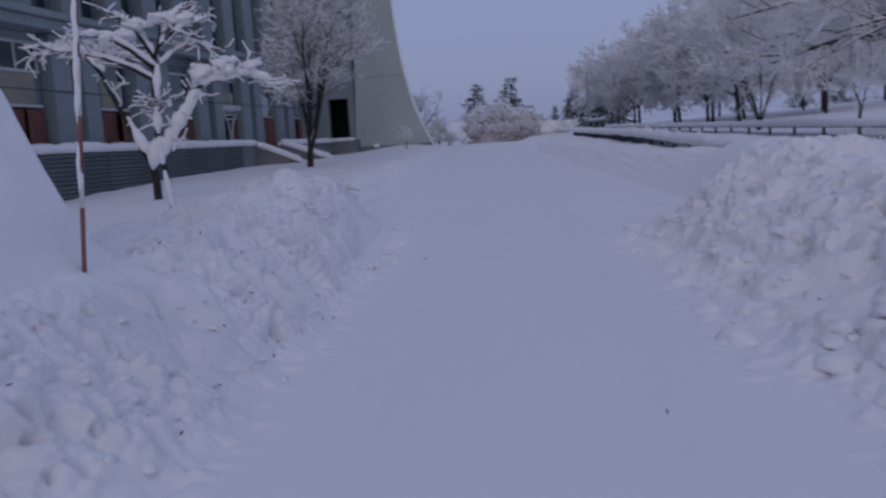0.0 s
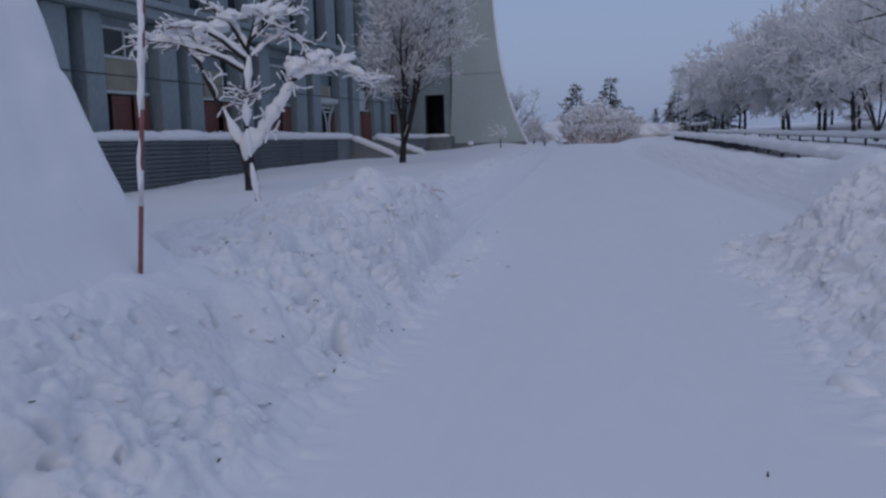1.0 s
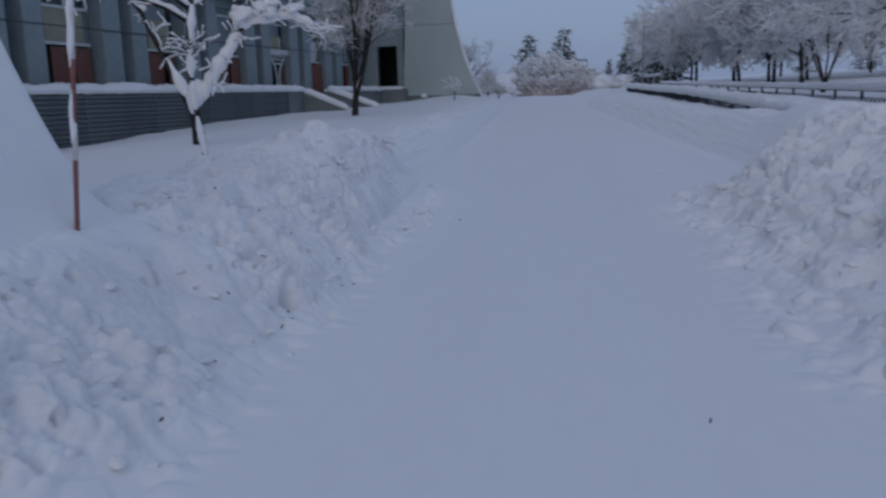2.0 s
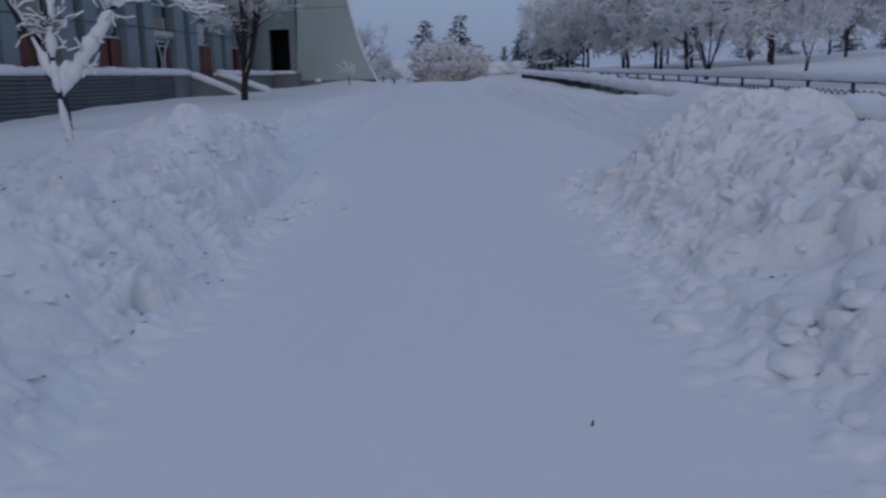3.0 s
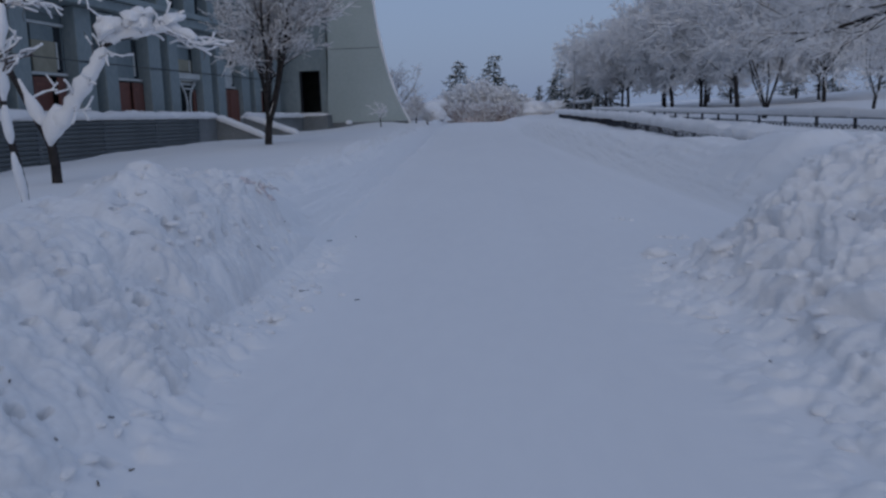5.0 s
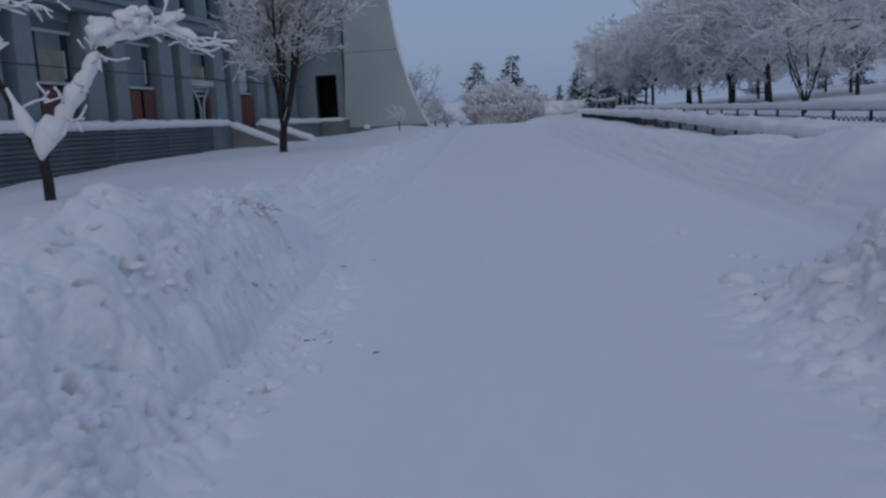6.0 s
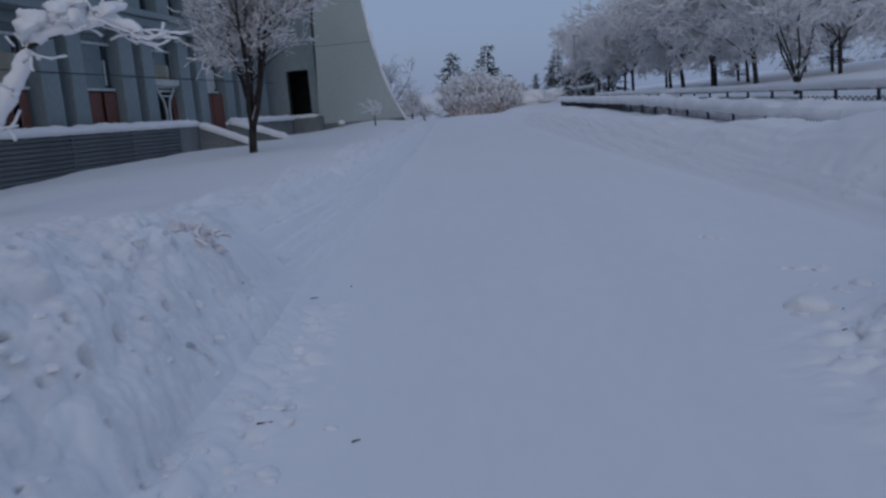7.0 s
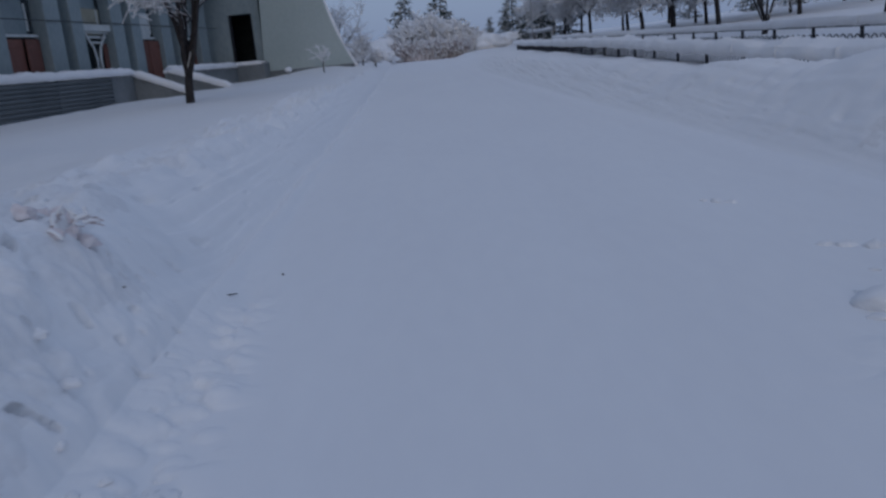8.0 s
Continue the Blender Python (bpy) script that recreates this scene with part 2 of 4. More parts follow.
    yard = 0.42 + 0.03 * wob + 0.27 * smooth(6.2, 7.4, x) + 0.09 * fbm(y * 1.1, x * 0.6, 3, 45) * np.exp(-((x - 5.15) / 0.35) ** 2)
    rdown = smooth(0.3, 1.3, x - rtop)
    right = rcrest_z * rup * (1 - rdown) + yard * rdown
    field = 0.028 * np.clip(x - 11, 0, 60) + 0.35 * smooth(20, 60, x) * smooth(20, 70, y)
    right = right + field
    z = base + np.where(x < 0, left, right)
    lm = smooth(-0.02, 0.35 + 0.25 * cut, foot - x) * smooth(-4.4, -2.8, x)
    rm = smooth(0.0, 0.35, x - rfoot) * smooth(1.4, 0.2, x - rtop)
    z = z + lane * (1 - lm) * (1 - rm)
    fade = 1 - smooth(10.5, 13, y)
    # crumbs along both feet of the banks
    edge = np.exp(-((x - foot) / 0.16) ** 2) + np.exp(-((x - rfoot) / 0.28) ** 2)
    z = z + fade * edge * (0.06 * clods(x * 7, y * 7, 111, 0.32) + 0.03 * clods(x * 14, y * 14, 115, 0.3))
    # groove of the plough blade along both banks
    z = z - 0.05 * np.exp(-((x - groove) / 0.07) ** 2) * smooth(8.6, 10.5, y) * (1 - smooth(35, 60, y))
    z = z - 0.04 * np.exp(-((x - rfoot) / 0.16) ** 2) * smooth(11.8, 13.0, y) * (1 - smooth(45, 70, y))
    z = z + 0.018 * np.exp(-((x - rfoot + 0.40) / 0.22) ** 2) * smooth(11.8, 13.0, y) * (1 - smooth(45, 70, y))
    # streaks that the blade drew along the banks
    streak = value_noise(x * 11, y * 0.45, 47) + 0.5 * value_noise(x * 24, y * 0.9, 48)
    z = z + streak * (0.026 * smooth(8.8, 11, y) * lm * (1 - smooth(30, 50, y)) + 0.022 * rm * smooth(11.5, 13, y) * (1 - smooth(40, 60, y)))
    calm_face = 1 - 0.62 * smooth(9.4, 11.2, y) * smooth(crest_x, crest_x + 0.30, x)
    return z, (lm * (1 - 0.92 * smooth(5.3, 4.5, y) * smooth(-1.80, -2.15, x)) * calm_face * (1 - 0.6 * smooth(11.4, 14, y)) * (1 - 0.6 * smooth(16, 30, y)), rm * (1 - 0.82 * smooth(10.8, 12.3, y)) * (1 - 0.6 * smooth(20, 35, y)))


def hash3(i, j, k, seed):
    return hash2(i + 57 * k, j - 131 * k, seed)


def lumps3(p, size, seed):
    """Rounded lumps with sharp creases in space: 0 in the creases, 1 on the tops."""
    q = p / size
    cell = np.floor(q)
    best = np.full(len(q), 9.0)
    for dx in (-1, 0, 1):
        for dy in (-1, 0, 1):
            for dz in (-1, 0, 1):
                c = cell + np.array([dx, dy, dz])
                o = np.stack([hash3(c[:, 0], c[:, 1], c[:, 2], seed + s) for s in range(3)], -1)
                best = np.minimum(best, ((c + 0.1 + 0.8 * o - q) ** 2).sum(-1))
    return np.clip(1 - best / 0.55, 0, 1)


def holes3(p, size, seed, share):
    """Scattered small pits in space: 1 in their middle."""
    q = p / size
    cell = np.floor(q)
    total = np.zeros(len(q))
    for dx in (-1, 0, 1):
        for dy in (-1, 0, 1):
            for dz in (-1, 0, 1):
                c = cell + np.array([dx, dy, dz])
                o = np.stack([hash3(c[:, 0], c[:, 1], c[:, 2], seed + s) for s in range(4)], -1)
                r = 0.16 + 0.20 * o[:, 1]
                d2 = ((c + 0.2 + 0.6 * o[:, :3] - q) ** 2).sum(-1) / r ** 2
                total = np.maximum(total, np.where(o[:, 3] < share, np.clip(1 - d2, 0, 1), 0))
    return total


def relief(p, lw, rw):
    """How far the ploughed snow stands out of the smooth bank at points p."""
    q = p + 0.10 * np.stack([value_noise(p[:, 0] * 3, p[:, 1] * 3 + p[:, 2] * 2, 201), value_noise(p[:, 0] * 3 + 5, p[:, 1] * 3 - p[:, 2] * 2, 202), value_noise(p[:, 1] * 3, p[:, 2] * 3, 203)], -1)
    patch = np.clip(0.70 + 0.8 * fbm(p[:, 0] * 1.1 + p[:, 2], p[:, 1] * 1.1, 3, 205), 0.15, 1.3)
    rough = np.clip(0.62 + 1.3 * fbm(p[:, 0] * 0.9 + p[:, 2], p[:, 1] * 0.9, 4, 206), 0.08, 1.4)
    coarse, mid = lumps3(q, 0.34, 211), lumps3(q, 0.15, 221)
    small, tiny = lumps3(q, 0.070, 231), lumps3(p, 0.034, 241)
    swell = fbm(p[:, 0] * 1.3, p[:, 1] * 1.3 + p[:, 2], 3, 251)
    h = q + 0.045 * np.stack([value_noise(p[:, 0] * 13, p[:, 1] * 13 + p[:, 2] * 9, 207), value_noise(p[:, 1] * 13, p[:, 2] * 13 + p[:, 0] * 7, 208), value_noise(p[:, 2] * 13, p[:, 0] * 13 - p[:, 1] * 8, 209)], -1)
    pits, gaps = holes3(h, 0.20, 261, 0.27), holes3(h, 0.11, 271, 0.30)
    calm = 1 - 0.50 * smooth(5.6, 4.4, p[:, 1]) * smooth(-1.55, -1.85, p[:, 0])
    right = 0.12 * coarse + patch * (0.064 * mid + 0.027 * small + 0.009 * tiny) + 0.06 * swell - 0.22 * pits - 0.12 * gaps - 0.08
    left = calm * (0.07 * coarse + rough * (0.060 * mid + 0.026 * small)) + 0.007 * patch * tiny + 0.05 * swell - (0.20 + 0.07 * smooth(6.6, 7.6, p[:, 1]) - 0.10 * smooth(5.5, 4.0, p[:, 1])) * pits - (0.15 - 0.06 * smooth(5.5, 4.0, p[:, 1])) * gaps - 0.06 * calm
    return smooth(1.3, 2.3, p[:, 1]) * (rw * right + lw * left)


def ground_place(x, y):
    """Points of the finished ground over the plan points x, y."""
    x, y = np.asarray(x, float), np.asarray(y, float)
    z, (lw, rw) = ground_height(x, y)
    p = np.stack([x, y, z], -1)
    on = np.flatnonzero((lw + rw) > 0.02)
    if len(on):
        e = 0.12
        gx_, gy_ = x[on], y[on]
        sx = (ground_height(gx_ + e, gy_)[0] - ground_height(gx_ - e, gy_)[0]) / (2 * e)
        sy = (ground_height(gx_, gy_ + e)[0] - ground_height(gx_, gy_ - e)[0]) / (2 * e)
        n = np.stack([-sx, -sy, np.ones(len(on))], -1)
        n /= np.linalg.norm(n, axis=1)[:, None]
        p[on] += n * relief(p[on], lw[on], rw[on])[:, None]
    return p, lw + rw


def ground_z(x, y):
    return float(ground_place(np.array([x]), np.array([y]))[0][0, 2])


def steps(parts):
    """Coordinates from spans of (start, end, count)."""
    return np.unique(np.concatenate([np.linspace(a, b, n) for a, b, n in parts]))


gx = steps([(-700, -60, 16), (-60, -12, 40), (-12, -3.6, 60), (-2.9, -2.2, 46), (-2.2, -1.25, 190), (-1.25, -1.05, 14), (-3.6, -2.9, 24), (-1.0, 1.3, 40), (1.3, 3.7, 165), (3.7, 5.2, 40), (5.2, 12, 40), (12, 70, 50), (70, 700, 16)])
gy = steps([(-60, -2, 20), (-2, 2.0, 30), (2.0, 11.5, 640), (11.5, 24, 160), (24, 60, 120), (60, 140, 60), (140, 1500, 24)])
X, Y = np.meshgrid(gx, gy)
P, W = ground_place(X.ravel(), Y.ravel())
nx, ny = len(gx), len(gy)
idx = np.arange(nx * ny).reshape(ny, nx)
quads = np.stack([idx[:-1, :-1], idx[:-1, 1:], idx[1:, 1:], idx[1:, :-1]], -1).reshape(-1, 4)
me = data_mesh("ground", P.tolist(), quads.tolist(), GROUND_SNOW, True)
me.materials.append(PLOUGHED)
share = W[quads].mean(1) + 0.35 * fbm(P[quads[:, 0], 0] * 2.2, P[quads[:, 0], 1] * 2.2, 3, 301)
me.polygons.foreach_set("material_index", (share > 0.55).astype(np.int32))
tagged(new("ground", me), "snow-covered ground with a packed lane ploughed between lumpy banks", "snow ground", kind="structure")


# ---------------------------------------------------------------- lumpy snow that lies on walls, rails and parapets
def snow_ridge(name, length, width, height, mat, seed, rough=0.3, step=0.18, droop=0.04, taper=True, at=0.0):
    """A rounded ridge of snow along +y from 0 to length, its underside at z = 0."""
    n = max(3, int(length / step))
    ring = 9
    verts, faces = [], []
    for i in range(n + 1):
        y = length * i / n
        v = y + at
        end = min(1.0, 0.35 + min(i, n - i) * 0.4) if taper else 1.0
        for j in range(ring):
            a = math.pi * j / (ring - 1)
            w = 1 + rough * 0.5 * noise.noise((v * 1.7 + seed, j * 0.6, 3.0))
            h = 1 + rough * noise.noise((v * 1.1, seed + j * 0.35, 7.0)) + rough * 0.6 * noise.noise((v * 4.5, seed + j * 0.8, 1.0))
            z = (math.sin(a) ** 0.55) * height * h * end
            if j in (0, ring - 1):
                z = -droop * (1 + noise.noise((v * 3, seed, j)))
            verts.append((-math.cos(a) * width / 2 * w * (0.85 + 0.15 * end), y, z))
    for i in range(n):
        for j in range(ring - 1):
            a = i * ring + j
            faces.append((a, a + 1, a + ring + 1, a + ring))
        faces.append((i * ring + ring - 1, i * ring, (i + 1) * ring, (i + 1) * ring + ring - 1))
    faces.append(tuple(range(ring)))
    faces.append(tuple(n * ring + j for j in reversed(range(ring))))
    return data_mesh(name, verts, faces, mat, True)


def lump_mesh(name, size, mat, seed, squash=0.7, detail=2, rough=0.35):
    """An irregular rounded lump with a flattened underside."""
    bm = bmesh.new()
    bmesh.ops.create_icosphere(bm, subdivisions=detail, radius=1)
    for v in bm.verts:
        d = v.co.normalized()
        k = 1 + rough * noise.noise(d * 1.3 + Vector((seed, 0, 0))) + rough * 0.5 * noise.noise(d * 3.1 + Vector((0, seed, 0)))
        v.co = Vector((d.x * k * size, d.y * k * size, max(-0.35, d.z * k) * size * squash))
    me = bpy.data.meshes.new(name)
    bm.to_mesh(me)
    bm.free()
    me.materials.append(mat)
    me.polygons.foreach_set("use_smooth", [True] * len(me.polygons))
    return me


# ---------------------------------------------------------------- the hall: facade with piers, end slab, platform
HALL = pose(-11.5, 52, 0, 0, 0, -7)
building = thing("hall_building", "grey concrete hall with piers, red doors and a flaring end wall", "building", HALL)
Y0, Y1 = -50.0, 1.45


def bay_y(k):
    """Middle of a bay along the facade, counted from the end wall."""
    return -1.9 - 4.45 * k - 0.085 * k * k



# back wall in the recesses, and the upper wall
part("recess_wall", box_mesh("recess_wall", -0.95, -0.55, Y0, Y1, -0.3, 5.6, RECESS), building)
part("upper_wall", box_mesh("upper_wall", -1.1, -0.35, Y0, Y1, 5.6, 15.0, RECESS), building)
part("rear_body", box_mesh("rear_body", -14.0, -1.12, Y0, Y1, -0.3, 14.6, RECESS), building)
# cornice in two steps, snow lying on it
part("cornice", box_mesh("cornice", -0.50, 0.42, Y0, Y1 - 0.02, 5.62, 5.98, RENDER, 0.03), building)
part("cornice_lip", box_mesh("cornice_lip", -0.48, 0.58, Y0, Y1 - 0.04, 5.985, 6.22, RENDER, 0.03), building)

pier_a = box_mesh("pier", -0.55, 0.0, -0.5, 0.5, -0.3, 5.6, RENDER, 0.03)
pier_b = box_mesh("pier_wide", -0.55, 0.02, -0.42, 0.42, -0.3, 5.6, RENDER, 0.03)
fin = box_mesh("fin", -0.34, 0.22, -0.52, 0.52, 6.2, 15.0, RENDER, 0.04)
tall_glass = box_mesh("window_strip", -0.345, -0.30, -0.60, 0.60, 6.5, 14.6, GLASS)
leaf = box_mesh("door_leaf", -0.03, 0.03, -0.48, 0.48, 0.0, 2.0, RED, 0.012)
leaf_rail = box_mesh("door_rail", 0.031, 0.045, -0.40, 0.40, -0.05, 0.05, RED, 0.005)
pane = box_mesh("pane", -0.012, 0.012, -0.5, 0.5, -0.42, 0.42, GLASS)
bar_v = box_mesh("frame_bar", -0.04, 0.04, -0.035, 0.035, -0.46, 0.46, WHITE, 0.008)
bar_h = box_mesh("frame_rail", -0.05, 0.05, -1.12, 1.12, -0.05, 0.05, WHITE, 0.008)
panel_cream = box_mesh("infill_panel", -0.03, 0.03, -1.02, 1.02, -0.52, 0.52, CREAM, 0.01)
panel_pale = box_mesh("infill_panel", -0.03, 0.03, -1.02, 1.02, -0.52, 0.52, WHITE, 0.01)
panel_grey = box_mesh("infill_panel", -0.03, 0.03, -1.02, 1.02, -0.52, 0.52, RECESS, 0.01)
side_pane = box_mesh("pane", -0.012, 0.012, -0.17, 0.17, -0.55, 1.02, GLASS)
panel_up = box_mesh("upper_panel", -0.02, 0.02, -0.62, 0.62, -0.28, 0.26, RECESS, 0.01)
# flat dark sheet, coloured as the shade behind the door leaves
shade_panel = box_mesh("door_gap", -0.02, 0.02, -1.05, 1.05, 0.0, 2.05, UNLIT_DARK)

for k in range(10):
    c = bay_y(k)
    s = bay_y(k - 0.5)
    # piers on each side of the dark slot between two bays
    part("pier", pier_a, building, pose(0, s - 0.83, 0))
    part("pier", pier_b, building, pose(0, s + 0.74, 0)) if s + 1.2 < Y1 else None
    bay = part("bay_wall", box_mesh("bay_wall", -0.545, -0.42, c - 1.15, c + 1.15, 5.25, 5.59, RENDER), building)
    part("door_gap", shade_panel, building, pose(-0.50, c, 1.1))
    swing = (8, -6, 14, 5, 20)[k % 5]
    for side in (-1, 1):
        if k == 2:
            door = part("door", leaf, building, pose(-0.40, c + side * 0.98, 1.08, 0, 0, side * 4) @ Matrix.Diagonal((1, 0.62, 0.95, 1)), "red-brown door leaf")
        else:
            door = part("door", leaf, building, pose(-0.40 + (0.09 if side > 0 else 0), c + side * 0.47 + 0.10, 1.1, 0, 0, swing * (1 if side > 0 else 0)), "red-brown door leaf")
        part("door_rail", leaf_rail, door, pose(0, 0, 0.35))
        part("door_rail", leaf_rail, door, pose(0, 0, 1.75))
    part("lintel", bar_h, building, pose(-0.42, c, 3.22))
    part("infill_panel", (panel_grey, panel_pale, panel_cream, panel_grey, panel_cream, panel_cream)[k % 6], building, pose(-0.46, c - 0.05, 3.80) @ Matrix.Diagonal((1, 0.62 if k < 5 and k != 2 else 0.9, 1.0, 1)))
    if k < 5:
        win = part("window", bar_h, building, pose(-0.44, c, 4.90), "dark window strips beside a pale panel")
        part("pane", side_pane, win, pose(-0.05, 0.83 if k != 2 else 0.99, -1.06) @ Matrix.Diagonal((1, 1 if k != 2 else 0.6, 1, 1)))
        part("pane", side_pane, win, pose(-0.05, -0.90, -1.06) @ Matrix.Diagonal((1, 0.7, 1, 1)))
        part("frame_bar", bar_v, win, pose(0, 0.64, -1.05))
        part("upper_panel", panel_up, win, pose(-0.03, -0.05, -0.30))
    else:
        win = part("window", bar_h, building, pose(-0.43, c, 4.34), "white-framed transom window")
        part("frame_rail", bar_h, win, pose(0, 0, 0.92))
        for j in (-1, 0, 1):
            part("frame_bar", bar_v, win, pose(0, j * 1.05, 0.46))
        for j in (-0.53, 0.53):
            part("pane", pane, win, pose(-0.04, j, 0.46))
for k in range(22):
    y = bay_y(k * 0.5 - 0.46)
    part("fin", fin, building, pose(0, y, 0))
    part("window_strip", tall_glass, building, pose(0, bay_y(k * 0.5 - 0.21), 0), "dark tall window strip")

# white branching emblem in front of the entrance bay
emblem_c = bay_y(2)
em = []
for dy in (-0.13, 0.13):
    em.append([(Vector((0, dy, 0.0)), 0.055), (Vector((0, dy * 0.9, 0.9)), 0.055), (Vector((0, dy * 1.6, 1.3)), 0.05), (Vector((0, dy * 4.6, 1.85)), 0.05)])
em.append([(Vector((0, -0.95, 1.88)), 0.05), (Vector((0, 0.95, 1.88)), 0.05)])
em.append([(Vector((0, -0.30, 1.50)), 0.045), (Vector((0, 0.30, 1.50)), 0.045)])
part("emblem", data_mesh("emblem", *tubes(em, 6), WHITE, True), building, pose(-0.28, emblem_c, 1.5) @ Matrix.Diagonal((1, 1.3, 1, 1)), "white forked ornament between the doors")
part("entrance_lintel", box_mesh("entrance_lintel", -0.4, -0.12, emblem_c - 1.12, emblem_c + 1.12, 3.42, 3.68, WHITE, 0.02), building)
# thin conduit along the facade
part("conduit", data_mesh("conduit", *tubes([[(Vector((0.03, Y0, 3.72)), 0.018), (Vector((0.03, -20, 3.70)), 0.018), (Vector((0.03, Y1, 3.75)), 0.018)]], 5), IRON), building)
# small lamps on the facade
for k in (1, 2, 3, 5):
    part("wall_lamp", lump_mesh("wall_lamp", 0.11, IRON, k, 1.0, 1, 0.1), building, pose(0.06, bay_y(k) + 1.75, 5.2))


def slab_edge(z):
    """Outer edge of the flaring end wall."""
    return 5.0 + 2.5 * math.exp(-(z - 1.0) / 4.2)


def extrude_profile(name, outline, y0, y1, mat):
    n = len(outline)
    verts = [(x, y0, z) for x, z in outline] + [(x, y1, z) for x, z in outline]
    faces = [tuple(range(n)), tuple(range(2 * n - 1, n - 1, -1))] + [(i, n + i, n + (i + 1) % n, (i + 1) % n) for i in range(n)]
    return data_mesh(name, verts, faces, mat)


zs = [1.25 + 0.55 * i for i in range(36)]
low = [z for z in zs if z <= 5.5] + [5.52]
high = [5.56] + [z for z in zs if z > 5.6]
for label, run in (("end_wall_lower", low), ("end_wall_upper", high)):
    outline = [(2.48 + 0.05 * (z - 1.8), z) for z in (run[0], run[-1])] + [(slab_edge(z), z) for z in reversed(run)]
    part("end_wall", extrude_profile(label, outline, 1.25, 1.75, CONCRETE), building, None, "smooth grey concrete end wall")
part("end_wall_joint", extrude_profile("end_wall_joint", [(2.6, 5.45), (2.6, 5.63), (slab_edge(5.6) - 0.03, 5.63), (slab_edge(5.5) - 0.03, 5.45)], 1.28, 1.72, PLINTH), building)
part("end_wall_base", extrude_profile("end_wall_base", [(2.30, -0.3), (2.30, 1.245), (slab_edge(1.2) - 0.05, 1.245), (slab_edge(0.6), -0.3)], 1.29, 1.71, PLINTH), building, None, "darker damp base course")
edge_line = [(Vector((slab_edge(z) + 0.02, 1.5, z)), 0.10 + 0.05 * noise.noise((z * 1.3, 2.0, 0.5))) for z in [1.0 + 0.22 * i for i in range(50)]]
part("edge_snow", data_mesh("edge_snow", *tubes([edge_line], 7), SNOW, True), building, None, "snow stuck to the slanting edge")
# wall with the dark doorway, between the facade and the end wall
part("door_wall", box_mesh("door_wall", -0.55, 0.72, 1.46, 1.85, -0.3, 14.0, RENDER), building)
part("door_wall", box_mesh("door_wall", 2.03, 2.47, 1.46, 1.85, -0.3, 14.0, RENDER), building)
part("door_wall", box_mesh("door_wall", 0.72, 2.03, 1.46, 1.85, 4.36, 14.0, RENDER), building)
part("door_wall", box_mesh("door_wall", 2.40, 3.7, 1.86, 2.1, -0.3, 14.0, RENDER), building)
part("door_frame", box_mesh("door_frame", 0.72, 0.79, 1.50, 1.82, 1.7, 4.357, IRON), building)
part("door_frame", box_mesh("door_frame", 1.96, 2.03, 1.50, 1.82, 1.7, 4.357, IRON), building)
# room surfaces coloured near black to imitate the unlit inside
part("doorway_back", box_mesh("doorway_back", -0.2, 2.9, 3.8, 4.0, 0.0, 4.8, UNLIT_DARK), building)
part("doorway_side", box_mesh("doorway_side", -0.4, -0.2, 1.86, 4.0, 0.0, 4.8, UNLIT_DARK), building)
part("doorway_side", box_mesh("doorway_side", 2.9, 3.1, 2.11, 4.0, 0.0, 4.8, UNLIT_DARK), building)
part("doorway_top", box_mesh("doorway_top", -0.2, 2.9, 1.86, 3.8, 4.4, 4.6, UNLIT_DARK), building)
part("doorway_floor", box_mesh("doorway_floor", -0.2, 2.9, 1.86, 3.8, 1.2, 1.7, UNLIT_DARK), building)

# platform, landing and louvred front wall
platform = thing("platform", "raised concrete platform with a louvred front and snowy parapet", "platform", HALL)
part("deck", box_mesh("deck", -0.54, 1.02, Y0, 0.28, -0.3, 1.05, PLINTH), platform)
part("deck_snow", box_mesh("deck_snow", -0.36, 1.0, Y0, 0.24, 1.06, 1.22, SNOW, 0.03), platform, None, "white snow on the deck")
part("front_wall", box_mesh("front_wall", 1.03, 1.23, Y0, -11.52, -0.3, 1.66, PLINTH, 0.01), platform)
part("front_wall_far", box_mesh("front_wall_far", 1.03, 1.23, -8.1, 0.28, -0.3, 1.66, PLINTH, 0.01), platform)
part("landing", box_mesh("landing", -0.54, 2.74, 0.3, 1.24, -0.3, 1.72, PLINTH, 0.02), platform)
part("landing_snow", snow_ridge("landing_snow", 3.2, 0.95, 0.17, SNOW, 9.0, 0.2), platform, pose(2.72, 0.74, 1.70, 0, 0, 90))
part("parapet_snow", snow_ridge("parapet_snow", 38.4, 0.52, 0.25, SNOW, 12.0, 0.5), platform, pose(1.13, Y0, 1.65), "thick white snow ridge")
part("parapet_snow", snow_ridge("parapet_snow", 8.3, 0.50, 0.23, SNOW, 15.0, 0.3), platform, pose(1.13, -8.1, 1.65))


def sloped_wall(name, x0, x1, y0, y1, z0, z1, mat):
    """A wall that runs down along +x, its top from z0 to z1."""
    v = [(x0, y0, -0.3), (x1, y0, -0.3), (x1, y0, z1), (x0, y0, z0), (x0, y1, -0.3), (x1, y1, -0.3), (x1, y1, z1), (x0, y1, z0)]
    return data_mesh(name, v, [(0, 1, 2, 3), (7, 6, 5, 4), (0, 4, 5, 1), (3, 2, 6, 7), (0, 3, 7, 4), (1, 5, 6, 2)], mat)


